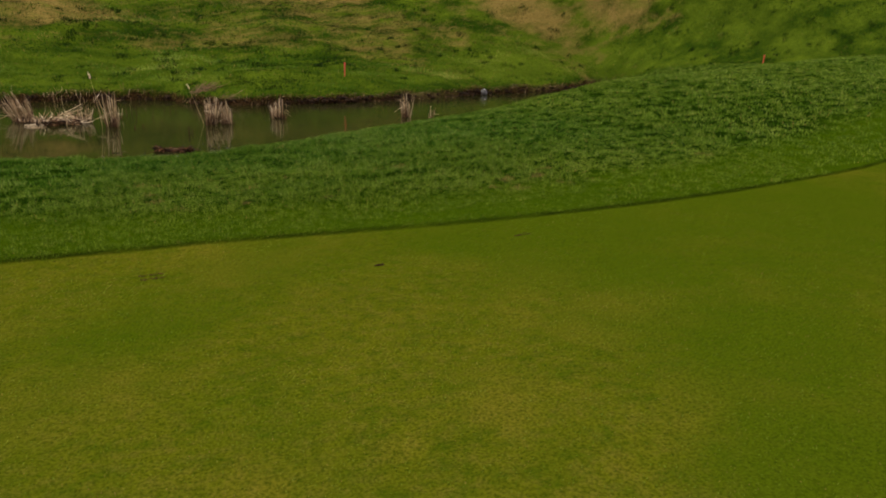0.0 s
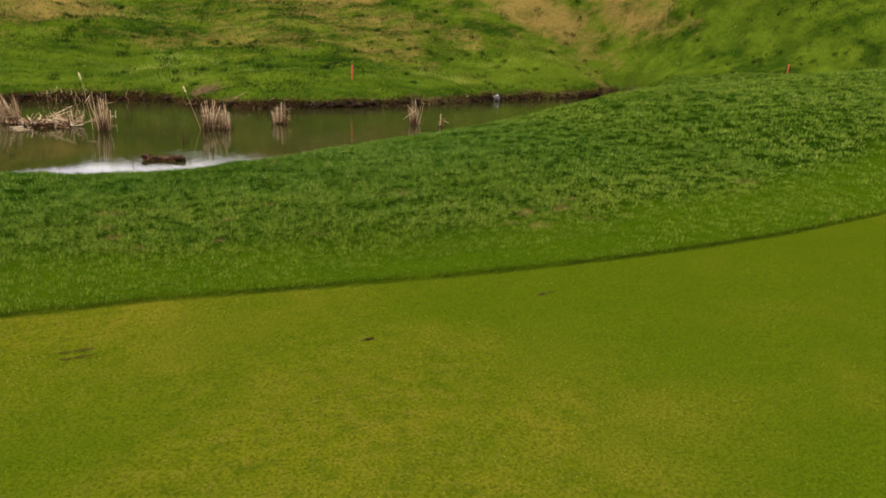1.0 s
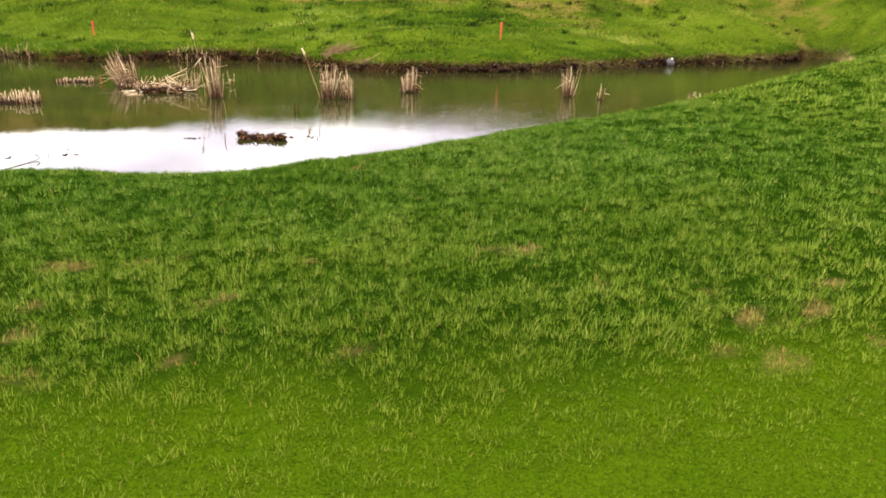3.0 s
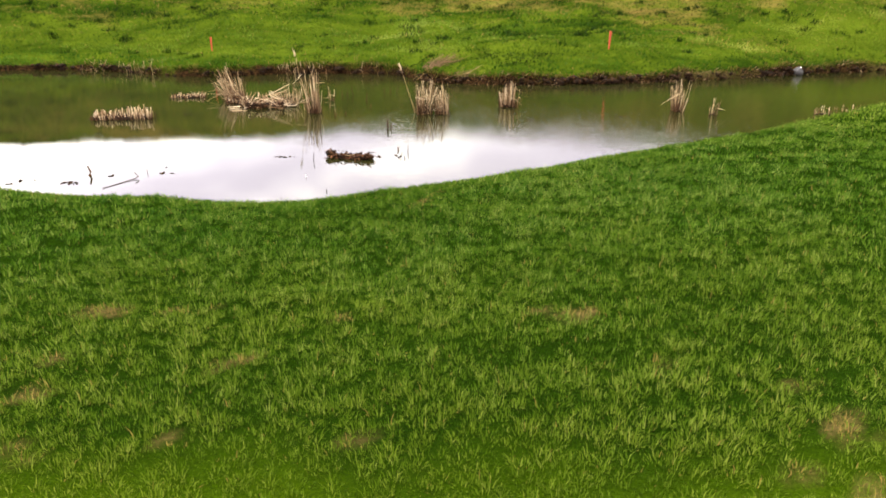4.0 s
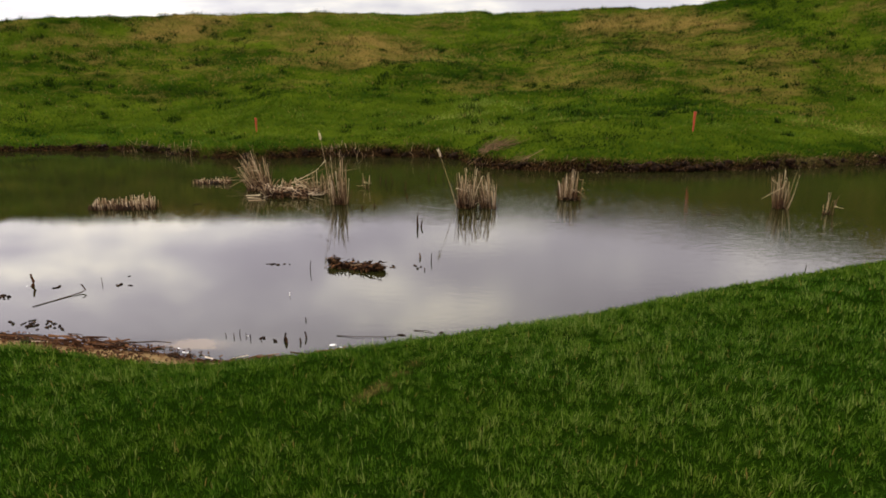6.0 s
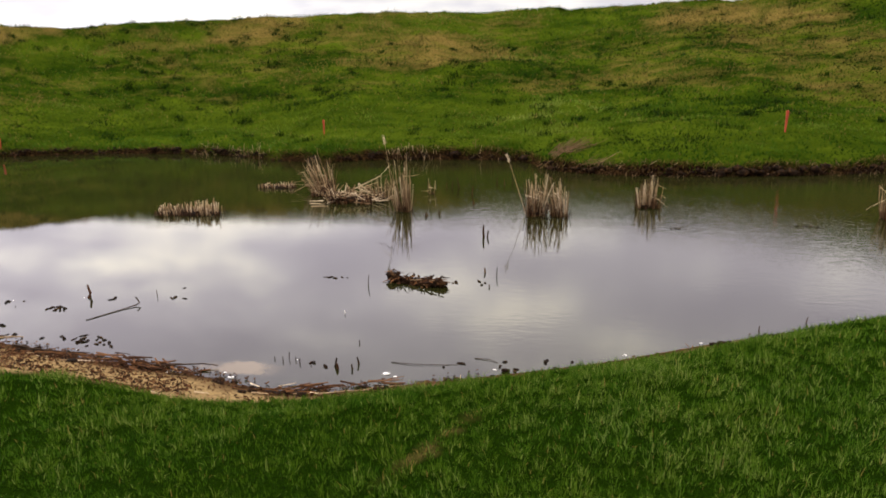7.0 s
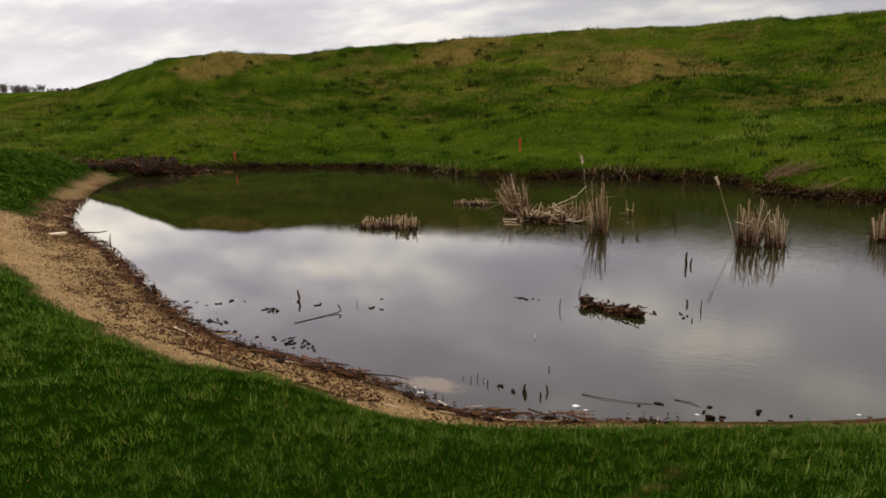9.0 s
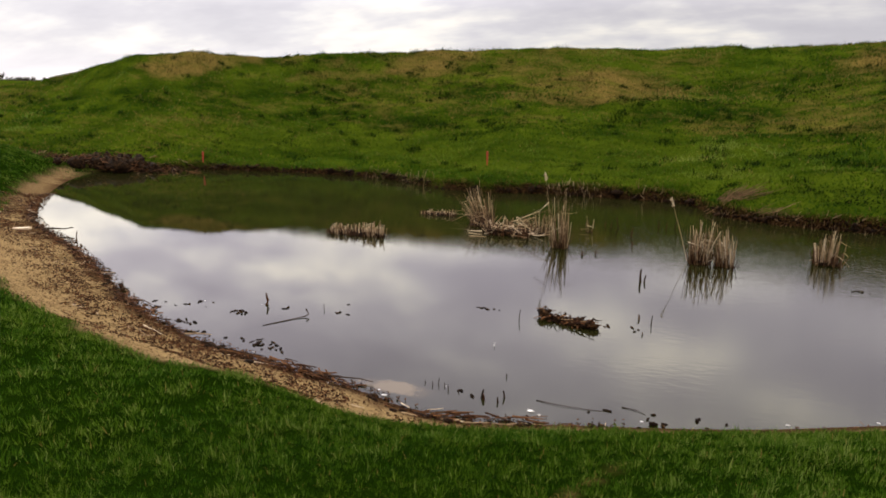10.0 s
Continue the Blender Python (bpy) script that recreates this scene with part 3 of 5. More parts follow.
def near_grass(name, box, density, reach, width, tall, bend, label, tuft=0.066):
    x, y = scatter(*box, density)
    gap = walk_gap(x, y)
    ok = (gap >= reach[0]) & (gap < reach[1])
    x, y = x[ok], y[ok]
    d = shore_distance(x, y)
    zone = zones(x, y, d)
    scar = zone["bare"] > 0.6
    keep = rng.uniform(0, 1, len(x)) > np.maximum.reduce([zone["sand"] * 1.0, zone["bare"] * 0.9, scar * 0.85, zone["green"], zone["collar"] * 0.2, zone["hill"]])
    x, y, d = x[keep], y[keep], d[keep]
    collar = zone["collar"][keep]
    bare = zone["bare"][keep]
    bx, by = x + 0.5 * tuft * bumps(x, y, tuft * 0.7, 135, 2), y + 0.5 * tuft * bumps(x, y, tuft * 0.7, 137, 2)
    ox, oy, luck = tuft_of(bx, by * 1.2, tuft)
    far_in = np.hypot(ox, oy)
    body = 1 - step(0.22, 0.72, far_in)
    flat = 1 - 0.5 * collar
    thin = rng.uniform(0, 1, len(x)) > flat * 0.6 * (1 - step(0.02, 0.35, body))
    x, y, d, collar, bare, ox, oy, luck, far_in, body, flat = (v[thin] for v in (x, y, d, collar, bare, ox, oy, luck, far_in, body, flat))
    swell = bumps(x * 0.8, y * 1.2, 0.17, 141, 2)
    height = tall * (0.34 + 0.80 * body + 0.45 * (luck - 0.5) + 0.3 * swell) * rng.uniform(0.55, 1.25, len(x)) * (1 - 0.3 * collar)
    # blades darken between tufts and in hollows: the gaps' shade is in their tone
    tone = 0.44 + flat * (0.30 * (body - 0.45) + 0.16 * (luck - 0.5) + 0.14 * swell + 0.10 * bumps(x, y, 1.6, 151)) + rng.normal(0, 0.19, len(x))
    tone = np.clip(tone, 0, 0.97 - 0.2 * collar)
    dry = (rng.uniform(0, 1, len(x)) < 0.010 + 0.8 * bare).astype(float)
    warm = np.clip(0.24 * step(0.9, -0.6, y) * step(10, 3, x) + 0.10 * collar + 0.42 - 0.30 * step(0.6, 3.0, y) * step(7, 4, x) + 0.12 * bumps(x, y, 0.6, 153) + 0.2 * (luck - 0.5), 0, 1)
    lean = np.clip(0.35 + 0.5 * far_in + rng.normal(0, 0.2, len(x)), 0.1, 0.93)
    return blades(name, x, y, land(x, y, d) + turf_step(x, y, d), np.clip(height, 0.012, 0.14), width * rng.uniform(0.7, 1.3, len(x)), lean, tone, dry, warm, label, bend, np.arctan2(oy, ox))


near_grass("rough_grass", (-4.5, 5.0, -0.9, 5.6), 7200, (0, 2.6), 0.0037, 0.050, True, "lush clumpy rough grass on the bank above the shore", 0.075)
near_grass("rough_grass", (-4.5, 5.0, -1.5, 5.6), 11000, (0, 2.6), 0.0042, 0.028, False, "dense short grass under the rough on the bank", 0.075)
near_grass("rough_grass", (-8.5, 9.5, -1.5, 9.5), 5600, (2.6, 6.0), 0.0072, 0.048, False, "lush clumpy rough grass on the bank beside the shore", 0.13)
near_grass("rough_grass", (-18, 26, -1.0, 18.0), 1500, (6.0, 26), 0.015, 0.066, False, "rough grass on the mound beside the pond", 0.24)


def green_grass():
    x, y = scatter(-6.5, 6.5, -6.5, -0.4, 3800)
    gap = walk_gap(x, y)
    ok = (gap < 4.5) & (rng.uniform(0, 1, len(x)) < np.clip(1.3 - gap / 4.5, 0.25, 1))
    x, y = x[ok], y[ok]
    inside = (y < fringe_line(x)) | (rng.uniform(0, 1, len(x)) < 0.75)
    x, y = x[inside], y[inside]
    d = shore_distance(x, y)
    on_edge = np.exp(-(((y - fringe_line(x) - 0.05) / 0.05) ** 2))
    patch = 1.3 * bumps(x * 0.8, y * 1.1, 0.9, 163)
    tone = np.clip(0.45 + 0.2 * bumps(x, y, 0.5, 161) + 0.45 * bumps(x, y, 0.08, 165, 2) + 0.20 * patch + rng.normal(0, 0.27, len(x)), 0, 1)
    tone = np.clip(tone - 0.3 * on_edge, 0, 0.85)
    height = rng.uniform(0.007, 0.017, len(x)) * (1 + 1.2 * on_edge)
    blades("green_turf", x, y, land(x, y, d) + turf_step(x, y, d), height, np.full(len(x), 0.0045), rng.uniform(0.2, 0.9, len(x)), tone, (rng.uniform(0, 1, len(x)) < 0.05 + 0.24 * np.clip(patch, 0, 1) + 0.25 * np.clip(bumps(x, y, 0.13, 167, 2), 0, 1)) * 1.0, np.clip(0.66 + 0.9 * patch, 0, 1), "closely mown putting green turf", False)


def hill_grass():
    x, y = scatter(-32, 42, 10, 37, 330)
    az, r = polar(x, y)
    f = hill_side(x, y)
    near_pick = rng.uniform(0, 1, len(x)) < np.clip(22 / np.maximum(r, 1), 0.3, 1)
    ok = (f > 0.3) & (r < 38) & near_pick
    x, y = gathered(x[ok], y[ok], 0.35, 0.9)
    d = shore_distance(x, y)
    ok = d > 0.06
    x, y, d = x[ok], y[ok], d[ok]
    zone = zones(x, y, d)
    clump = bumps(x * 0.6, y * 1.2, 0.75, 171)
    wave = bumps(x * 0.45 + 0.25 * y, y * 1.1, 2.8, 175)
    tone = np.clip(0.30 + 0.22 * zone["fresh"] + 0.52 * clump + 0.34 * wave + rng.normal(0, 0.06, len(x)), 0, 1)
    dry = (rng.uniform(0, 1, len(x)) < 0.03 + 0.82 * zone["dry"] + 0.5 * zone["dry"] * bumps(x * 0.6, y * 1.2, 0.8, 173)) * rng.uniform(0.55, 1.0, len(x))
    height = (0.085 + 0.07 * np.clip(clump, -0.8, 1)) * rng.uniform(0.5, 1.3, len(x))
    blades("hill_grass", x, y, land(x, y, d), height, rng.uniform(0.02, 0.045, len(x)), rng.uniform(0.3, 0.9, len(x)), tone, dry, np.clip(0.12 + 0.75 * zone["fresh"] + 0.15 * clump, 0, 0.95), "rough green and straw-coloured grass on the hillside", False)


green_grass()
hill_grass()

# ---- helpers for things ----
def part(name, verts, faces, mat, parent, label="", values=None, smooth=False):
    ob = new(name, mesh_from(name, verts, faces, mat, values, smooth))
    ob.parent = parent
    return tagged(ob, label) if label else ob


def holder(name, x, y, z, label, category, group=""):
    ob = new(name)
    ob.empty_display_size = 0.1
    ob.location = (x, y, z)
    return tagged(ob, label, category, group)


def tubes(roots, tips, radius, sag, tone, rnd, sides=4, rings=4, taper=0.45, wet=0.0):
    """Bent, tapering stalks from roots to tips. sag: how far the middle bows out sideways, in lengths; wet: how rotten the feet are."""
    roots, tips = np.asarray(roots, float), np.asarray(tips, float)
    n = len(roots)
    radius, sag, tone = (np.broadcast_to(np.asarray(v, float), n) for v in (radius, sag, tone))
    along = tips - roots
    length = np.linalg.norm(along, axis=1, keepdims=True) + 1e-9
    ref = np.where(np.abs(along[:, 2:3] / length) > 0.8, [[1.0, 0, 0]], [[0, 0, 1.0]])
    a = np.cross(along, ref)
    a /= np.linalg.norm(a, axis=1, keepdims=True) + 1e-9
    b = np.cross(along / length, a)
    turn = rnd.uniform(0, 2 * np.pi, (n, 1))
    bow = (np.cos(turn) * a + np.sin(turn) * b) * length * sag[:, None]
    u = np.linspace(0, 1, rings)
    spin = np.arange(sides) * 2 * np.pi / sides
    mid = roots[:, None] + along[:, None] * u[None, :, None] + bow[:, None] * (4 * u * (1 - u))[None, :, None] * 0.5
    r = radius[:, None] * (1 - (1 - taper) * u)[None]
    ring = np.cos(spin)[None, None, :, None] * a[:, None, None] + np.sin(spin)[None, None, :, None] * b[:, None, None]
    v = (mid[:, :, None] + ring * r[:, :, None, None]).reshape(-1, 3)
    k = (np.arange(n) * rings * sides)[:, None, None] + (np.arange(rings - 1) * sides)[None, :, None]
    s, s2 = np.arange(sides)[None, None], ((np.arange(sides) + 1) % sides)[None, None]
    f = np.stack([k + s, k + s2, k + s2 + sides, k + s + sides], -1).reshape(-1, 4)
    top = (np.arange(n) * rings * sides)[:, None] + (rings - 1) * sides + np.arange(4)[None] * (sides // 4)
    stain = np.clip(tone[:, None] - wet * (1 - u[None]) ** 2, 0, 1)
    return v, np.concatenate([f, top]), np.repeat(stain.ravel(), sides)


def lump(rnd, rx, ry, rz, rough=0.25, cuts=2):
    """An uneven clod round the origin."""
    bm = bmesh.new()
    bmesh.ops.create_icosphere(bm, subdivisions=cuts, radius=1.0)
    off = Vector(rnd.uniform(-50, 50, 3))
    for v in bm.verts:
        n = noise.noise(v.co * 1.6 + off) + 0.5 * noise.noise(v.co * 4.0 + off)
        v.co *= 1 + rough * n
        v.co.x, v.co.y, v.co.z = v.co.x * rx, v.co.y * ry, v.co.z * rz
    verts = np.array([v.co[:] for v in bm.verts])
    faces = np.array([[v.index for v in f.verts] for f in bm.faces])
    bm.free()
    return verts, faces


def joined(pieces):
    """Several (corners, faces) as one."""
    vs, fs, n = [], [], 0
    for v, f in pieces:
        vs.append(v)
        fs.append(f + n)
        n += len(v)
    return np.concatenate(vs), np.concatenate(fs)


# ---- reeds standing in the pond ----
def single(name, v, f, count, mat, parent, tone, sides=4, rings=4):
    """Stalks from tubes(), each one an object of its own under its clump."""
    per = sides * rings
    faces = np.concatenate([f[: (rings - 1) * sides], f[-count : len(f) - count + 1]])
    for i in range(count):
        part(name, v[i * per : (i + 1) * per], faces, mat, parent, values=dict(tone=tone[i * per : (i + 1) * per]))


def reed_clump(x, y, wide, deep, tall, count, lean, fan, label, seed, broken=0.15, stem=0.0072, tones=(0.05, 1.0), name="reed_clump", mound=0.05):
    """Dead reeds on a small dark root mass. lean: sideways and away tilt of the whole; fan: how much the outer stalks splay."""
    rnd = np.random.default_rng(seed)
    top = holder(name, x, y, 0, label, "reeds", "dead reeds in the pond")
    u, w = rnd.uniform(-1, 1, count), rnd.uniform(-1, 1, count)
    roots = np.stack([u * wide / 2, w * deep / 2, np.full(count, -0.12)], 1)
    h = tall * (0.34 + 0.72 * rnd.beta(1.5, 1.6, count)) * (1 - 0.3 * np.abs(u))
    ang_x, ang_y = lean[0] + fan * u + rnd.normal(0, 0.10, count), lean[1] + fan * 0.6 * w + rnd.normal(0, 0.13, count)
    tips = roots + np.stack([np.sin(ang_x) * h, np.sin(ang_y) * h, np.cos(ang_x) * np.cos(ang_y) * h + 0.12], 1)
    v, f, tone = tubes(roots, tips, stem * rnd.uniform(0.6, 1.35, count), rnd.normal(0, 0.07, count), rnd.uniform(*tones, count), rnd, wet=0.5)
    single("stalk", v, f, count, M_REED, top, tone)
    n2 = max(3, int(count * broken))
    pick = rnd.integers(0, count, n2)
    at = roots[pick] + (tips[pick] - roots[pick]) * rnd.uniform(0.45, 0.95, (n2, 1))
    way = np.stack([rnd.normal(lean[0] * 1.5, 0.8, n2), rnd.normal(0, 0.6, n2), rnd.uniform(-0.9, 0.15, n2)], 1)
    v, f, tone = tubes(at, at + way * tall * rnd.uniform(0.15, 0.38, (n2, 1)), stem * 0.8, rnd.normal(0, 0.1, n2), rnd.uniform(*tones, n2), rnd, taper=0.2)
    tagged(part("broken_leaf_rest", v, f, M_REED, top, "bent and snapped dry leaves", dict(tone=tone)), kind="stuff")
    low = max(6, int(count * 0.8))
    u = rnd.uniform(-1.1, 1.1, low)
    roots = np.stack([u * wide / 2, rnd.uniform(-1.2, 1.0, low) * deep / 2, np.full(low, -0.08)], 1)
    tips = roots + np.stack([rnd.normal(0, 0.05, low), rnd.normal(0, 0.05, low), rnd.uniform(0.06, 0.10 + 0.26 * tall, low) + 0.04], 1)
    v, f, tone = tubes(roots, tips, stem * 1.2, 0.03, rnd.uniform(0, 0.7, low), rnd)
    tagged(part("root_stub_rest", v, f, M_DARK, top, "rotten dark stubs at the waterline", dict(tone=tone)), kind="stuff")
    v, f = lump(rnd, wide * 0.48, deep * 0.45, mound, 0.5)
    part("root_mass", v, f, M_MUD, top, "dark wet root mass", smooth=True)
    return top


def stubble(x, y, wide, deep, tall, count, label, seed, turn=0.0):
    """A low island of cut reed stubs."""
    rnd = np.random.default_rng(seed)
    top = holder("reed_stubble", x, y, 0, label, "reeds", "dead reeds in the pond")
    u, w = rnd.uniform(-1, 1, count), rnd.uniform(-1, 1, count)
    roots = np.stack([u * wide / 2, w * deep / 2 * np.sqrt(1 - 0.6 * u * u), np.full(count, -0.06)], 1)
    h = tall * rnd.uniform(0.5, 1.1, count) * (0.65 + 0.35 * np.abs(bumps(u * 3, w * 3, 1.0, seed)) + 0.2 * (u > 0.2))
    tips = roots + np.stack([rnd.normal(0, 0.16, count) * h, rnd.normal(0, 0.16, count) * h, h + 0.06], 1)
    v, f, tone = tubes(roots, tips, 0.009 * rnd.uniform(0.6, 1.3, count), 0.02, rnd.uniform(0.25, 1.0, count), rnd, rings=3, taper=0.85, wet=0.6)
    single("stub", v, f, count, M_REED, top, tone, rings=3)
    n2 = count
    roots = np.stack([rnd.uniform(-1.05, 1.05, n2) * wide / 2, rnd.uniform(-1.1, 0.9, n2) * deep / 2, np.full(n2, -0.05)], 1)
    tips = roots + np.stack([rnd.normal(0, 0.04, n2), rnd.normal(0, 0.04, n2), rnd.uniform(0.06, 0.55 * tall, n2) + 0.05], 1)
    v, f, tone = tubes(roots, tips, 0.011, 0.02, rnd.uniform(0, 0.6, n2), rnd, rings=3)
    tagged(part("dark_stub_rest", v, f, M_DARK, top, "rotten dark lower stubs", dict(tone=tone)), kind="stuff")
    v, f = lump(rnd, wide * 0.5, deep * 0.42, 0.045, 0.5)
    part("root_mass", v, f, M_MUD, top, "dark wet root mass", smooth=True)
    top.rotation_euler.z = turn
    return top


def reed_mat():
    """The tangled heap between the leaning bundle and the tall reeds."""
    rnd = np.random.default_rng(31)
    top = holder("reed_heap", -2.28, 12.55, 0, "tangled heap of broken pale reeds lying on the water", "reeds", "dead reeds in the pond")
    n = 150
    u, w = rnd.uniform(-1, 1, n), rnd.uniform(-1, 1, n)
    roots = np.stack([u * 0.44, w * 0.26, rnd.uniform(-0.03, 0.20, n) * (1 - u * u * 0.5)], 1)
    way = np.stack([rnd.normal(0.1, 0.6, n), rnd.normal(-0.15, 0.5, n), rnd.uniform(-0.1, 1.0, n)], 1)
    v, f, tone = tubes(roots, roots + way * rnd.uniform(0.07, 0.25, (n, 1)), 0.010 * rnd.uniform(0.6, 1.3, n), 0.05, rnd.uniform(0.1, 1.0, n), rnd, taper=0.7)
    single("stalk", v, f, n, M_REED, top, tone)
    roots = np.array([[0.0, 0.05, 0.2], [0.1, 0.0, 0.22], [-0.50, -0.15, 0.03], [-0.68, -0.35, 0.02], [-0.60, -0.55, 0.01]])
    tips = roots + np.array([[0.5, 0.1, 0.24], [0.4, -0.1, 0.14], [-0.25, -0.05, 0.0], [0.25, -0.06, 0.0], [0.3, 0.03, 0.0]])
    v, f, tone = tubes(roots, tips, [0.009, 0.009, 0.012, 0.009, 0.01], 0.03, [0.8, 0.7, 0.9, 0.8, 0.7], rnd, rings=5)
    single("long_stalk", v, f, 5, M_REED, top, tone, rings=5)
    n = 110
    roots = np.stack([rnd.uniform(-0.5, 0.5, n), rnd.uniform(-0.36, 0.26, n), np.full(n, -0.05)], 1)
    tips = roots + np.stack([rnd.normal(0, 0.06, n), rnd.normal(0, 0.06, n), rnd.uniform(0.08, 0.24, n)], 1)
    v, f, tone = tubes(roots, tips, 0.011, 0.04, rnd.uniform(0, 0.8, n), rnd)
    tagged(part("dark_stub_rest", v, f, M_DARK, top, "rotten dark stubs under the heap", dict(tone=tone)), kind="stuff")
    v, f = lump(rnd, 0.44, 0.24, 0.10, 0.55)
    part("root_mass", v, f, M_MUD, top, "dark wet root mass", smooth=True)


stubble(-4.79, 11.36, 1.06, 0.40, 0.21, 150, "low island of cut pale reed stubs in the pond", 11)
stubble(-4.14, 13.75, 0.72, 0.24, 0.12, 70, "small low strip of reed stubs in the pond", 12)
reed_clump(-3.02, 13.32, 0.36, 0.26, 0.86, 84, (-0.42, 0.05), 0.28, "dense bundle of dry reeds leaning over beside a heap", 13, 0.2)
stubble(-2.92, 13.02, 0.56, 0.28, 0.12, 50, "pale cut reed stubs under a leaning bundle", 14)
reed_mat()
reed_clump(-1.79, 12.75, 0.28, 0.20, 0.48, 40, (0.05, 0), 0.24, "short thin bunch of dry reeds beside a heap", 15, 0.25)
reed_clump(-1.21, 11.80, 0.20, 0.17, 0.94, 52, (-0.10, 0.05), 0.16, "tall thin bunch of dry reeds standing in the pond", 16, 0.25)
reed_clump(-0.96, 13.3, 0.10, 0.08, 0.34, 6, (0, 0), 0.2, "few short pale reed stalks in open water", 17, 0.3, mound=0.02)
reed_clump(0.99, 11.58, 0.28, 0.20, 0.80, 56, (0.0, 0), 0.05, "thick upright bunch of straw-coloured reeds", 18, 0.35)
reed_clump(1.35, 11.58, 0.25, 0.20, 0.68, 46, (-0.15, 0), 0.12, "thick bunch of straw-coloured reeds leaning on its neighbour", 19, 0.35)
reed_clump(2.83, 12.28, 0.33, 0.22, 0.60, 60, (0.02, 0), 0.06, "short thick bunch of straw-coloured reeds", 20, 0.4)
reed_clump(6.30, 11.66, 0.20, 0.18, 0.74, 40, (0.02, 0), 0.22, "splayed bunch of straw-coloured reeds in the pond", 21, 0.2)
reed_clump(6.88, 11.22, 0.12, 0.10, 0.42, 11, (0.12, 0), 0.12, "small leaning tuft of pale reeds", 22, 0.3, mound=0.025)
reed_clump(9.3, 11.15, 0.5, 0.2, 0.22, 16, (0.1, 0), 0.4, "sparse broken reeds at the pond's edge", 23, 0.5, mound=0.02)
reed_clump(10.2, 11.4, 0.7, 0.2, 0.20, 26, (0.3, 0), 0.6, "flattened pale reeds at the pond's edge", 24, 0.8, mound=0.02)


def cattail(x, y, lean, tall, seed):
    rnd = np.random.default_rng(seed)
    top = holder("cattail", x, y, 0, "single leaning cattail with a fluffy pale head", "cattail")
    tip = np.array([[lean[0], lean[1], tall]])
    v, f, tone = tubes([[0, 0, -0.1]], tip, 0.0048, 0.03, 0.6, rnd, rings=6)
    part("stem", v, f, M_REED, top, values=dict(tone=tone))
    n = 44
    way = np.array([lean[0], lean[1], tall]) / np.linalg.norm([*lean, tall])
    roots = tip + way * rnd.uniform(-0.12, 0.01, (n, 1)) + rnd.normal(0, 0.008, (n, 3))
    v, f, tone = tubes(roots, roots + rnd.normal(0, 0.014, (n, 3)) + way * 0.02, 0.004, 0.1, rnd.uniform(0.85, 1, n), rnd, rings=3, taper=0.4)
    part("seed_head", v, f, M_REED, top, "burst pale seed head", dict(tone=tone))


cattail(0.84, 11.66, (-0.34, 0.05), 0.95, 41)
cattail(-1.42, 12.0, (-0.16, 0.1), 1.18, 42)

# ---- dark shoots, sticks and floating scraps in the water ----
rnd0 = np.random.default_rng(77)


def dead_shoot(x, y, tall, lean, radius, label="thin dark dead shoot rising from the water", bow=0.12, mat=None):
    v, f, tone = tubes([[0, 0, -0.06]], [[lean * 0.6, lean * 0.2, tall * 0.58]], radius, bow, rnd0.uniform(0.0, 0.5), rnd0, rings=6, taper=0.5)
    ob = new("dead_shoot", mesh_from("dead_shoot", v, f, mat or M_DARK, dict(tone=tone)))
    ob.location = (x, y, 0)
    return tagged(ob, label, "dead shoot", "dead shoots in the pond")


for sx, sy, tall, lean, radius in [(-0.75, 13.9, 0.20, 0.02, 0.012), (-0.62, 13.8, 0.26, 0.03, 0.013), (-0.47, 13.9, 0.36, -0.1, 0.013), (-0.18, 13.15, 0.30, 0.03, 0.013),
                                   (0.22, 14.2, 0.24, 0.0, 0.012), (0.36, 14.15, 0.22, 0.03, 0.012), (0.52, 14.3, 0.26, 0.08, 0.012), (-0.78, 11.4, 0.10, 0.0, 0.022),
                                   (-0.58, 11.55, 0.11, 0.0, 0.018), (-0.08, 12.3, 0.16, 0.0, 0.014), (0.24, 10.2, 0.30, -0.02, 0.020), (0.28, 10.17, 0.17, 0.03, 0.016),
                                   (0.86, 10.9, 0.10, 0.02, 0.012), (-0.93, 7.95, 0.22, 0.01, 0.007), (0.50, 8.38, 0.19, 0.01, 0.008), (4.86, 7.80, 0.27, 0.01, 0.010),
                                   (3.0, 6.92, 0.12, -0.03, 0.008), (3.5, 7.2, 0.10, 0.02, 0.008), (-8.82, 8.98, 0.30, 0.03, 0.016), (-3.2, 7.42, 0.12, 0.01, 0.006),
                                   (-1.22, 5.93, 0.07, 0.0, 0.006), (-1.18, 5.98, 0.10, 0.01, 0.006), (-1.12, 5.95, 0.06, 0.01, 0.006), (-1.05, 5.9, 0.08, -0.01, 0.007),
                                   (-0.74, 5.86, 0.13, 0.03, 0.014), (-0.71, 5.82, 0.09, 0.0, 0.015), (-0.55, 5.93, 0.11, -0.02, 0.012), (-0.56, 5.83, 0.08, -0.04, 0.012),
                                   (-0.66, 6.35, 0.06, 0.02, 0.008), (-1.3, 5.95, 0.05, 0.0, 0.006), (-0.95, 5.88, 0.05, 0.0, 0.006), (0.45, 8.0, 0.06, -0.03, 0.010)]:
    dead_shoot(sx, sy, tall, lean, radius)
dead_shoot(0.34, 8.52, 0.10, 0.01, 0.016, "upright yellowed reed leaf poking from the water", 0.2, M_REED)
dead_shoot(-0.97, 7.05, 0.07, 0.0, 0.007, "short pale reed tip poking from the water", 0.05, M_WHITE)


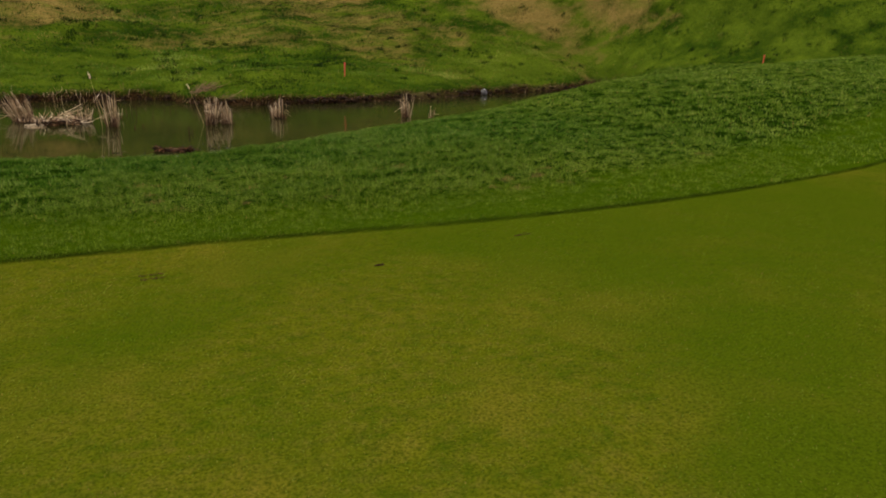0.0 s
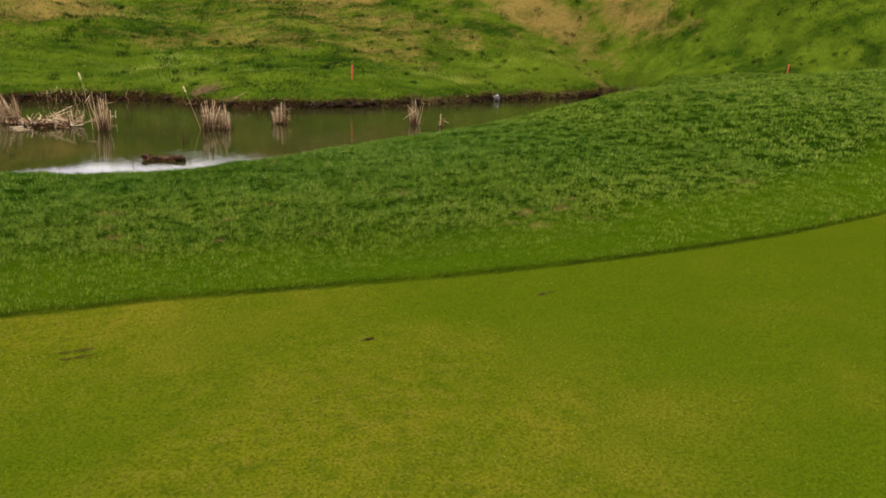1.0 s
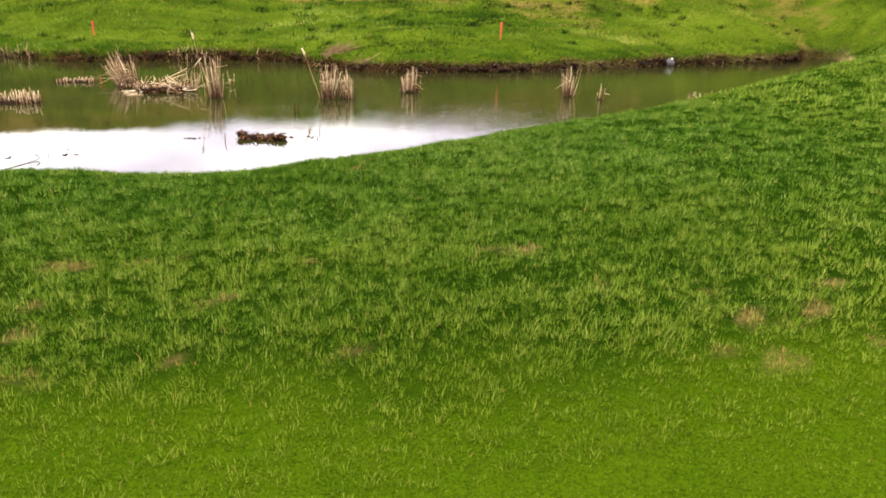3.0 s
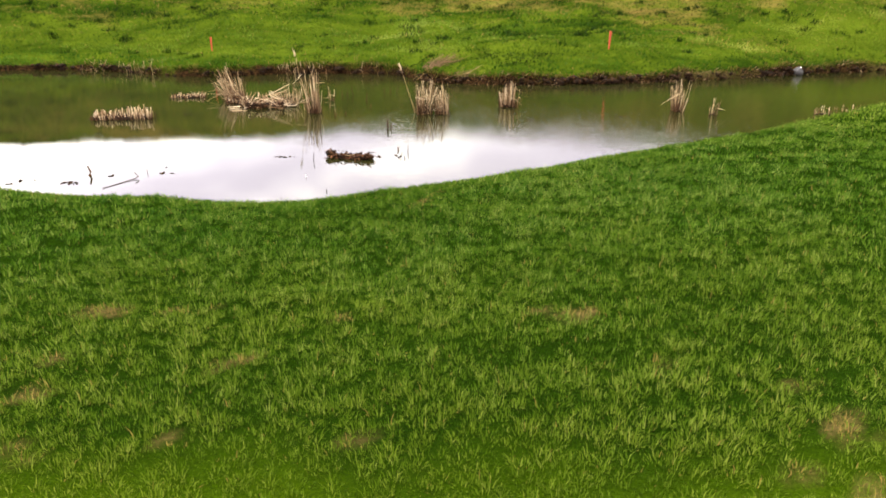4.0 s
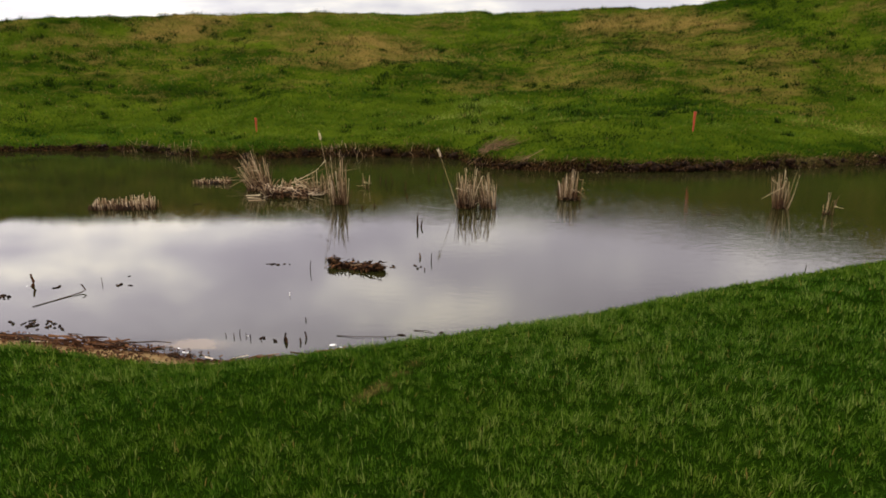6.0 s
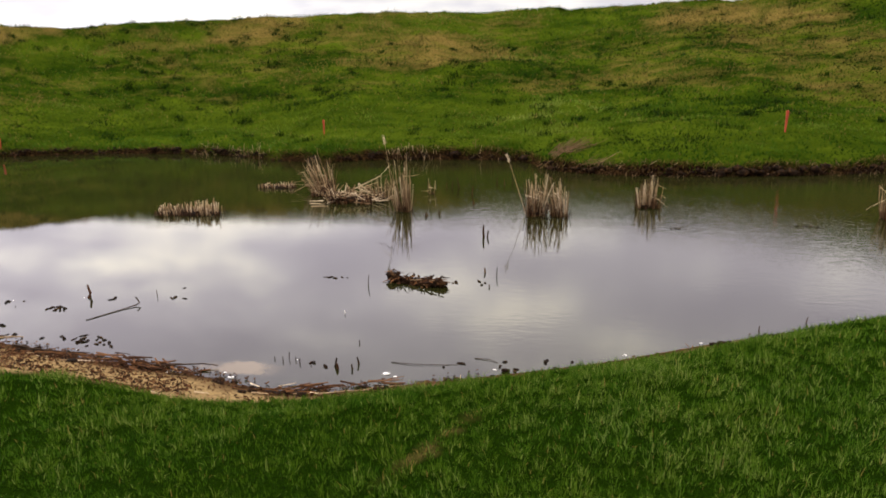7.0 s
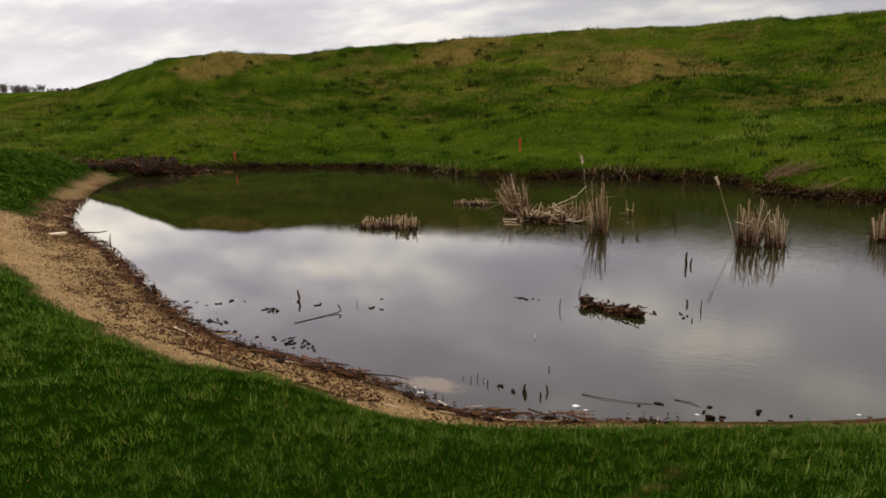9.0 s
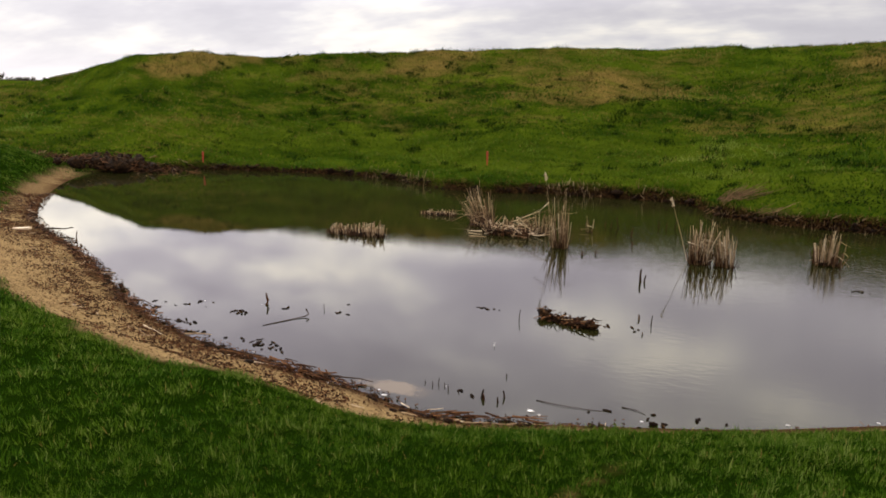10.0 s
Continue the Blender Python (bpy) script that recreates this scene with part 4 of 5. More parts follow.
def branch(name, points, radius, label, mat=M_BARK, category="branch"):
    """A stick along points, thinning to its end."""
    pts = np.array(points, float)
    rnd = np.random.default_rng(len(points) * 7 + int(abs(pts[0, 0]) * 100))
    r = np.linspace(radius, radius * 0.45, len(pts))
    sides, rings = 7, []
    for i, p in enumerate(pts):
        way = pts[min(i + 1, len(pts) - 1)] - pts[max(i - 1, 0)]
        way /= np.linalg.norm(way)
        a = np.cross(way, (0.1, 0.2, 1.0))
        a /= np.linalg.norm(a)
        b = np.cross(way, a)
        rings += [p + (np.cos(q) * a + np.sin(q) * b) * r[i] * rnd.uniform(0.8, 1.2) for q in np.arange(sides) * 2 * np.pi / sides]
    k = (np.arange(len(pts) - 1) * sides)[:, None]
    s, s2 = np.arange(sides)[None], ((np.arange(sides) + 1) % sides)[None]
    f = np.stack([k + s, k + s2, k + s2 + sides, k + s + sides], -1).reshape(-1, 4)
    caps = [[j, j + 1, j + 2, j + 3] for base in (0, (len(pts) - 1) * sides) for j in (base, base + 3)]
    ob = new(name, mesh_from(name, np.array(rings), np.concatenate([f, caps]), mat, dict(tone=np.full(len(rings), 0.5)), True))
    return tagged(ob, label, category)


branch("bent_stick", [(-3.95, 7.30, -0.05), (-3.915, 7.31, 0.015), (-3.91, 7.32, 0.05), (-3.93, 7.33, 0.09), (-3.945, 7.34, 0.135)], 0.019, "curved brown stick standing up in shallow water", M_DARK)
branch("floating_branch", [(-3.28, 7.16, 0.075), (-3.25, 7.14, 0.06), (-3.22, 7.12, 0.03), (-3.25, 7.09, 0.012), (-3.33, 6.98, 0.006), (-3.43, 6.82, 0.004), (-3.53, 6.66, 0.006)], 0.008, "crooked dead branch floating with its end raised")
branch("floating_branch", [(-0.28, 5.98, 0.004), (-0.1, 5.95, 0.008), (0.12, 5.96, 0.006), (0.3, 5.99, 0.0)], 0.0035, "dark straight branch floating close to shore")
branch("floating_branch", [(0.42, 6.12, 0.004), (0.55, 6.1, 0.008), (0.62, 6.05, 0.0)], 0.004, "short dark branch floating close to shore")
branch("stranded_branch", [(-2.25, 5.66, 0.04), (-2.05, 5.67, 0.05), (-1.85, 5.74, 0.035), (-1.72, 5.75, 0.02)], 0.008, "dark branch stranded at the water's edge")
branch("stranded_branch", [(-3.75, 5.93, 0.05), (-3.5, 5.86, 0.055), (-3.2, 5.83, 0.05), (-2.95, 5.86, 0.035)], 0.009, "dark branch stranded at the water's edge")
branch("stranded_branch", [(-9.75, 9.1, 0.09), (-9.62, 9.22, 0.10), (-9.5, 9.34, 0.08), (-9.38, 9.42, 0.10)], 0.018, "dark branch reaching from the sand over the water")
branch("pale_stick", [(-4.55, 5.98, 0.09), (-4.3, 5.88, 0.10), (-4.15, 5.83, 0.09)], 0.009, "bleached stick lying on the sand", M_PALE)
branch("pale_stick", [(-4.05, 6.03, 0.05), (-3.88, 6.08, 0.06), (-3.78, 6.11, 0.05)], 0.010, "bleached bent stick lying on the sand", M_REED)
for px, py, tx, ty in [(-0.90, 5.28, 0.32, 0.03), (-0.70, 5.27, 0.38, 0.10), (-0.42, 5.37, 0.33, 0.12), (-0.35, 5.44, 0.25, 0.06)]:
    gz = max(ground_z(px, py), 0.0) + 0.012
    branch("pale_reed", [(px, py, gz), (px + tx * 0.5, py + ty * 0.5, gz + 0.01), (px + tx, py + ty, max(ground_z(px + tx, py + ty), 0) + 0.012)], 0.005, "long bleached reed stem lying along the waterline", M_REED, "reed stem")


def floating_scraps(x, y, spread, count, label, seed):
    rnd = np.random.default_rng(seed)
    for _ in range(count):
        v, f = lump(rnd, rnd.uniform(0.014, 0.046), rnd.uniform(0.008, 0.020), rnd.uniform(0.004, 0.013), 0.8, 1)
        ob = new("floating_scrap", mesh_from("floating_scrap", v, f, M_MUD, smooth=True))
        ob.matrix_world = pose(x + rnd.normal(0, spread[0]), y + rnd.normal(0, spread[1]), rnd.uniform(0, 0.006), 0, 0, rnd.uniform(0, 180))
        tagged(ob, label, "floating debris", "debris in the pond")


for i, (fx, fy, ax, ay, count) in enumerate([(-4.06, 6.95, 0.09, 0.03, 12), (-3.27, 6.20, 0.13, 0.05, 16), (-4.42, 6.43, 0.10, 0.05, 12), (-4.05, 6.2, 0.10, 0.04, 14), (-4.9, 6.95, 0.22, 0.04, 7),
                                            (-1.35, 8.2, 0.12, 0.03, 8), (-3.05, 7.68, 0.03, 0.01, 2), (-5.15, 6.7, 0.1, 0.03, 5), (0.05, 8.12, 0.03, 0.04, 4), (0.35, 8.1, 0.06, 0.05, 3),
                                            (4.93, 11.07, 0.12, 0.03, 8), (3.0, 10.8, 0.10, 0.02, 5), (-3.66, 11.7, 0.1, 0.02, 4), (0.5, 6.0, 0.22, 0.07, 5), (1.0, 6.1, 0.15, 0.03, 3),
                                            (-3.6, 7.3, 0.02, 0.02, 2), (-3.0, 7.35, 0.1, 0.03, 3), (-3.1, 6.15, 0.12, 0.05, 10), (-0.9, 5.9, 0.1, 0.03, 3), (-4.7, 7.1, 0.08, 0.02, 4)]):
    floating_scraps(fx, fy, (ax, ay), count, "small dark rotting scrap floating on the pond", 300 + i)


def floating_mat():
    """A waterlogged raft of rotten reeds, thicker at both ends and lying askew."""
    rnd = np.random.default_rng(91)
    top = holder("floating_reed_mat", -0.40, 8.07, -0.022, "dark waterlogged raft of rotten reeds and leaves", "floating debris")
    slant = -0.28
    pieces = []
    for u in np.linspace(-0.30, 0.30, 18):
        end = abs(u) / 0.30
        big = 0.65 + 0.95 * end**4
        v, f = lump(rnd, 0.042 * big, 0.05, 0.032 * big * rnd.uniform(0.7, 1.3), 0.8)
        pieces.append((v + [u, slant * u + rnd.normal(0, 0.02), 0.03 + 0.035 * end**3 * (1.5 if u < 0 else 0.7)], f))
    v, f = joined(pieces)
    part("core", v, f, M_MUD, top, "black rotten core", smooth=True)
    n = 420
    u = rnd.uniform(-1, 1, n)
    high = 0.085 + 0.08 * np.clip(-u - 0.7, 0, 1) / 0.3 + 0.05 * np.clip(u - 0.7, 0, 1) / 0.3
    roots = np.stack([u * 0.31, slant * u * 0.31 + rnd.normal(0, 0.055, n), rnd.uniform(-0.01, 1, n) * high], 1)
    way = np.stack([rnd.normal(0, 0.8, n), rnd.normal(-0.2, 0.5, n), rnd.normal(-0.05, 0.5, n)], 1)
    v, f, tone = tubes(roots, roots + way * rnd.uniform(0.02, 0.08, (n, 1)), rnd.uniform(0.005, 0.017, n), 0.2, rnd.uniform(0, 1, n) ** 1.6, rnd, rings=3, taper=0.3)
    tagged(part("scrap_rest", v, f, M_DARK, top, "ragged brown leaf scraps", dict(tone=tone)), kind="stuff")
    n = 7
    ux = rnd.uniform(-0.20, 0.22, n)
    roots = np.stack([ux, slant * ux + rnd.normal(-0.02, 0.03, n), rnd.uniform(0.06, 0.09, n)], 1)
    v, f, tone = tubes(roots, roots + np.stack([rnd.uniform(0.05, 0.14, n), rnd.normal(-0.02, 0.03, n), rnd.normal(0, 0.012, n)], 1), 0.006, 0.05, rnd.uniform(0.2, 0.7, n), rnd)
    single("pale_stem", v, f, n, M_REED, top, tone)


floating_mat()

# ---- litter on the sand ----
def shore_litter(name, count, pick, length, radius, mat, label, seed, tones=(0, 1)):
    """Short twigs and reed bits lying along the near shore, in rows that follow the waterline."""
    rnd = np.random.default_rng(seed)
    x, y = rnd.uniform(-13.5, 6.5, count * 30), rnd.uniform(4.4, 13.5, count * 30)
    d = shore_distance(x, y)
    keep = (d > -0.12) & (d < 2.2) & (far_side(x, y) < 0.5) & (rnd.uniform(0, 1, len(x)) < pick(x, y, d))
    x, y, d = x[keep][:count], y[keep][:count], d[keep][:count]
    z = np.maximum(land(x, y, d), 0.0)
    e = 0.05
    gx, gy = shore_distance(x + e, y) - d, shore_distance(x, y + e) - d
    along = np.arctan2(gx, -gy) + rnd.normal(0, 0.85, len(x))
    ln = length * rnd.uniform(0.3, 1.2, len(x)) ** 1.5
    way = np.stack([np.cos(along) * ln, np.sin(along) * ln, 0 * ln], 1)
    a, b = np.stack([x, y, z], 1) - way / 2, np.stack([x, y, z], 1) + way / 2
    for q in (a, b):
        q[:, 2] = np.maximum(land(q[:, 0], q[:, 1]), 0.0) + radius * 0.7 + rnd.uniform(0, 0.02, len(x))
    r = radius * rnd.uniform(0.5, 1.4, len(x))
    v, f, tone = tubes(a, b, r, rnd.normal(0, 0.02, len(x)), rnd.uniform(*tones, len(x)) ** 1.5, rnd, rings=3, taper=0.7)
    tagged(new(name, mesh_from(name, v, f, mat, dict(tone=tone))), label, "litter", kind="stuff")


def drift_row(x, y, d):
    band = np.exp(-(((d - 0.08) / 0.10) ** 2)) + 0.35 * np.exp(-(((d - 0.45 - 0.1 * np.sin(x * 2.1)) / 0.16) ** 2)) * (x < -1.0)
    return band * np.clip(0.45 + 0.9 * bumps(x, y, 0.6, 181), 0.02, 1) * np.interp(x, [-12, -2.2, -1.4, 0, 7], [0.9, 1.0, 0.4, 0.10, 0.06])


def speckle(x, y, d):
    return (d < sand_reach(x) - 0.02) * (x < 0.5) * np.clip(0.55 + 0.8 * bumps(x, y, 0.3, 191), 0.0, 1) * (0.4 + 0.8 * np.abs(np.sin(d * 3.1 + 0.4 * np.sin(x))))


shore_litter("dark_litter", 7500, drift_row, 0.085, 0.0062, M_DARK, "reddish-brown rotting twigs and reed bits washed up along the sand", 401, (0.3, 1))
shore_litter("sand_litter", 14500, speckle, 0.021, 0.0058, M_DARK, "dark bits of bark and reed strewn over the sand", 402, (0.25, 1))
shore_litter("pale_litter", 420, drift_row, 0.16, 0.006, M_REED, "bleached reed stems washed up along the sand", 403, (0.5, 1))


def shore_clods():
    """Dark lumps of rotten reed and mud lying along the near waterline."""
    rnd = np.random.default_rng(411)
    x, y = rnd.uniform(-12.5, 6.0, 60000), rnd.uniform(4.6, 12.5, 60000)
    d = shore_distance(x, y)
    band = np.exp(-(((d - 0.06) / 0.07) ** 2)) * np.clip(0.35 + 1.2 * bumps(x, y, 0.5, 413), 0, 1) * np.interp(x, [-12, -1, 0.5, 6], [1, 1, 0.45, 0.5])
    pick = np.nonzero((far_side(x, y) < 0.5) & (rnd.uniform(0, 1, len(x)) < band))[0][:330]
    pieces = []
    for cx, cy in zip(x[pick], y[pick]):
        big = rnd.uniform(0.012, 0.038)
        v, f = lump(rnd, big * rnd.uniform(1.0, 2.0), big, big * rnd.uniform(0.4, 0.8), 0.7, 1)
        pieces.append((v + [cx, cy, max(ground_z(cx, cy), 0) + big * 0.25], f))
    v, f = joined(pieces)
    tagged(new("shore_clods", mesh_from("shore_clods", v, f, M_MUD, smooth=True)), "dark rotten clods washed up along the waterline", "debris", kind="stuff")


shore_clods()


def twig_drift(ax, ay, bx, by, wide, count, label, seed):
    """A loose heap of washed-up twigs between two points of the shore."""
    rnd = np.random.default_rng(seed)
    top = holder("twig_drift", ax, ay, 0, label, "driftwood", "driftwood heaps on the shore")
    u = rnd.beta(1.2, 1.2, count)
    x, y = ax + (bx - ax) * u + rnd.normal(0, wide, count), ay + (by - ay) * u + rnd.normal(0, wide, count)
    turn = math.atan2(by - ay, bx - ax) + rnd.normal(0, 0.5, count)
    ln = rnd.uniform(0.06, 0.26, count)
    lift = rnd.uniform(0.004, 0.055, count) * np.exp(-(((u - 0.6) / 0.4) ** 2))
    ends = []
    for side in (-0.5, 0.5):
        ex, ey = x + np.cos(turn) * ln * side, y + np.sin(turn) * ln * side
        ends.append(np.stack([ex - ax, ey - ay, np.maximum(land(ex, ey), 0) + lift + rnd.uniform(0, 0.02, count)], 1))
    v, f, tone = tubes(ends[0], ends[1], rnd.uniform(0.004, 0.011, count), rnd.normal(0, 0.05, count), rnd.uniform(0.15, 1.0, count), rnd, taper=0.6)
    single("twig", v, f, count, M_DARK, top, tone)


twig_drift(-3.45, 5.86, -1.85, 5.60, 0.05, 130, "tangled reddish-brown twigs and reed roots washed up on sand", 421)
twig_drift(-5.9, 7.0, -4.3, 6.1, 0.06, 70, "thin row of brown twigs washed up on sand", 422)
twig_drift(-8.9, 8.8, -7.0, 7.65, 0.07, 60, "thin row of brown twigs washed up on sand", 423)
twig_drift(-1.2, 5.33, 0.2, 5.62, 0.03, 26, "few brown twigs lying along the waterline", 424)


def white_scrap(x, y, size, label, seed):
    rnd = np.random.default_rng(seed)
    v, f = lump(rnd, size, size * 0.45, size * 0.22, 0.5)
    q = rnd.uniform(-0.5, 0.5)
    v = np.stack([v[:, 0] * np.cos(q) - v[:, 1] * np.sin(q), v[:, 0] * np.sin(q) + v[:, 1] * np.cos(q), v[:, 2]], 1)
    ob = new("white_scrap", mesh_from("white_scrap", v, f, M_WHITE, smooth=True))
    ob.location = (x, y, max(ground_z(x, y), 0.0) + size * 0.1)
    tagged(ob, label, "litter", "pale scraps by the shore")


for i, (wx, wy, size) in enumerate([(-1.53, 5.58, 0.055), (-1.62, 5.66, 0.03), (-0.28, 5.76, 0.06), (-0.2, 5.72, 0.03), (-2.1, 5.6, 0.02), (-3.15, 5.98, 0.025), (4.05, 7.35, 0.05), (2.4, 6.62, 0.03),
                                   (5.6, 8.1, 0.05), (1.7, 6.3, 0.03), (-4.7, 7.14, 0.02), (-3.98, 7.3, 0.014), (0.6, 5.92, 0.03), (-2.6, 4.75, 0.03), (-1.1, 5.96, 0.015)]):
    white_scrap(wx, wy, size * 0.55, "crumpled white scrap at the water's edge", 500 + i)


def plank(x, y, turn):
    bm = bmesh.new()
    bmesh.ops.create_cube(bm, size=1.0)
    bmesh.ops.scale(bm, verts=bm.verts, vec=(0.50, 0.09, 0.035))
    bmesh.ops.bevel(bm, geom=bm.edges[:], offset=0.008, segments=2, affect="EDGES")
    me = bpy.data.meshes.new("plank")
    bm.to_mesh(me)
    bm.free()
    me.materials.append(M_PALE)
    ob = new("plank", me)
    ob.matrix_world = pose(x, y, ground_z(x, y) + 0.012, 3, -4, turn)
    tagged(ob, "short pale weathered plank lying on the sand", "plank")


plank(-10.15, 8.95, 15)


# ---- red hazard stakes ----
def stake(x, y, tall, lean_x=0.0, lean_y=0.0):
    bm = bmesh.new()
    bmesh.ops.create_cube(bm, size=1.0)
    bmesh.ops.translate(bm, verts=bm.verts, vec=(0, 0, 0.5))
    bmesh.ops.scale(bm, verts=bm.verts, vec=(0.055, 0.035, tall + 0.15))
    bmesh.ops.translate(bm, verts=bm.verts, vec=(0, 0, -0.15))
    for v in bm.verts:
        if v.co.z < 0:
            v.co.x, v.co.y = v.co.x * 0.3, v.co.y * 0.3
    bmesh.ops.bevel(bm, geom=[e for e in bm.edges if e.verts[0].co.z > 0 and e.verts[1].co.z > 0], offset=0.007, segments=2, affect="EDGES")
    me = bpy.data.meshes.new("stake")
    bm.to_mesh(me)
    bm.free()
    me.materials.append(M_STAKE)
    ob = new("hazard_stake", me)
    ob.matrix_world = pose(x, y, ground_z(x, y) - 0.02, lean_x, lean_y, 12 * math.sin(x))
    tagged(ob, "short red-painted wooden stake in the grass bank", "stake", "red stakes round the pond")


STAKES = [(6.55, 17.1, 0.50), (-4.65, 18.85, 0.41), (-13.6, 18.0, 0.36), (24.3, 14.0, 0.45)]
for sx, sy, tall in STAKES:
    stake(sx, sy, tall, 2 * math.sin(sy), 2 * math.cos(sx))


# ---- the far bank: clods, roots, dead reeds ----
def along_far_bank(count, rnd, lo, hi):
    """Places on the far waterline between two values of x."""
    pts = POND[(POND[:, 1] > np.interp(POND[:, 0], [-16, 0, 20], [15.0, 13.5, 18.4]))]
    pts = pts[np.argsort(pts[:, 0])]
    x = rnd.uniform(lo, hi, count)
    return x, np.interp(x, pts[:, 0], pts[:, 1])


def bank_clods():
    rnd = np.random.default_rng(601)
    x, y = along_far_bank(620, rnd, -15.3, 19.0)
    pieces = []
    for cx, cy in zip(x, y):
        big = rnd.uniform(0.022, 0.075) * (1.0 if cx > -4 else 0.7) * (1.35 if bumps(np.array([cx]), np.array([cy]), 1.3, 611)[0] > 0.1 else 0.8)
        v, f = lump(rnd, big * rnd.uniform(0.9, 1.8), big, big * rnd.uniform(0.6, 1.0), 0.5, 1)
        pieces.append((v + [cx, cy + rnd.uniform(-0.08, 0.10), rnd.uniform(0.0, 0.16)], f))
    v, f = joined(pieces)
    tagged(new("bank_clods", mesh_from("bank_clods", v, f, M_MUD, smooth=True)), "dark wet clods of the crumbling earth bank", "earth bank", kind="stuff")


def bank_fringe(name, lo, hi, count, tall, mat, tones, label, seed, hang=0.0):
    """Dead stems on and over the bank's edge."""
    rnd = np.random.default_rng(seed)
    x, y = along_far_bank(count, rnd, lo, hi)
    keep = rnd.uniform(0, 1, count) < np.clip(0.5 + 1.0 * bumps(x, y, 0.8, seed), 0.06, 1)
    x, y = x[keep], y[keep] + rnd.normal(0.03, 0.09, keep.sum())
    z = np.maximum(land(x, y), -0.02)
    h = tall * rnd.uniform(0.35, 1.25, len(x))
    roots = np.stack([x, y, z], 1)
    tips = roots + np.stack([rnd.normal(0, 0.25, len(x)) * h, (rnd.normal(-0.25, 0.3, len(x)) - hang) * h, h * rnd.uniform(0.4 - 1.2 * hang, 1.0 - hang, len(x))], 1)
    v, f, tone = tubes(roots, tips, 0.007 * rnd.uniform(0.6, 1.3, len(x)), 0.06, rnd.uniform(*tones, len(x)), rnd, rings=3)
    tagged(new(name, mesh_from(name, v, f, mat, dict(tone=tone))), label, "dead reeds", kind="stuff")


bank_clods()
bank_fringe("bank_roots", -15.3, 19.0, 1500, 0.16, M_DARK, (0, 0.8), "dark roots and dead stems hanging over the far bank", 621, 0.35)
bank_fringe("bank_reeds", -8.3, -5.3, 200, 0.20, M_REED, (0.1, 0.8), "pale dead reed stubs along the far bank", 631)
bank_fringe("bank_reeds", -2.8, 0.4, 150, 0.22, M_REED, (0.1, 0.85), "pale dead reed stubs along the far bank", 632)
bank_fringe("bank_reeds", 1.0, 8.5, 420, 0.15, M_REED, (0.0, 0.6), "brown dead stems along the far bank", 633, 0.2)
bank_fringe("bank_reeds", 8.5, 18.5, 380, 0.16, M_REED, (0.1, 0.7), "brown dead stems along the far bank", 634, 0.3)


def bank_grass():
    """Short grass, green and dead, drooping over the far bank's lip."""
    x, y = along_far_bank(9000, rng, -15.3, 19.0)
    keep = rng.uniform(0, 1, len(x)) < np.clip(0.55 + 1.3 * bumps(x, y, 0.5, 671), 0, 1)
    x, y = x[keep], y[keep]
    y = y + rng.uniform(0.02, 0.26, len(x))
    n = len(x)
    dead = (rng.uniform(0, 1, n) < np.interp(x, [-15, -3, 1, 19], [0.35, 0.45, 0.6, 0.6])) * rng.uniform(0.5, 1, n)
    blades("bank_grass", x, y, np.maximum(land(x, y), 0), rng.uniform(0.05, 0.15, n), rng.uniform(0.014, 0.03, n), rng.uniform(0.5, 0.95, n), np.clip(rng.normal(0.3, 0.2, n), 0, 1), dead, np.full(n, 0.4), "green and dead brown grass drooping over the bank's lip", False, np.full(n, -np.pi / 2))


bank_grass()


def fallen_reeds(x, y, turn, long, count, label, seed, tones):
    """A sheaf of reeds lying combed over on the bank."""
    rnd = np.random.default_rng(seed)
    u, w = rnd.normal(0, 0.16, count), rnd.normal(0, 0.12, count)
    rx, ry = x + u, y + w
    ln = long * rnd.uniform(0.45, 1.1, count)
    a = turn + rnd.normal(0, 0.16, count)
    tx, ty = rx + np.cos(a) * ln, ry + np.sin(a) * ln
    roots = np.stack([rx, ry, np.maximum(land(rx, ry), 0.02) + 0.02], 1)
    tips = np.stack([tx, ty, np.maximum(land(tx, ty), 0.02) + rnd.uniform(0.02, 0.20, count)], 1)
    v, f, tone = tubes(roots, tips, 0.008, rnd.normal(0, 0.05, count), rnd.uniform(*tones, count), rnd)
    tagged(new("fallen_reeds", mesh_from("fallen_reeds", v, f, M_REED, dict(tone=tone))), label, "dead reeds")


fallen_reeds(1.45, 16.4, 0.65, 0.95, 44, "reddish sheaf of dead reeds fallen over the far bank", 641, (0.0, 0.35))
fallen_reeds(2.2, 15.75, 0.1, 0.45, 12, "brown sheaf of dead reeds fallen along the far bank", 642, (0.0, 0.4))


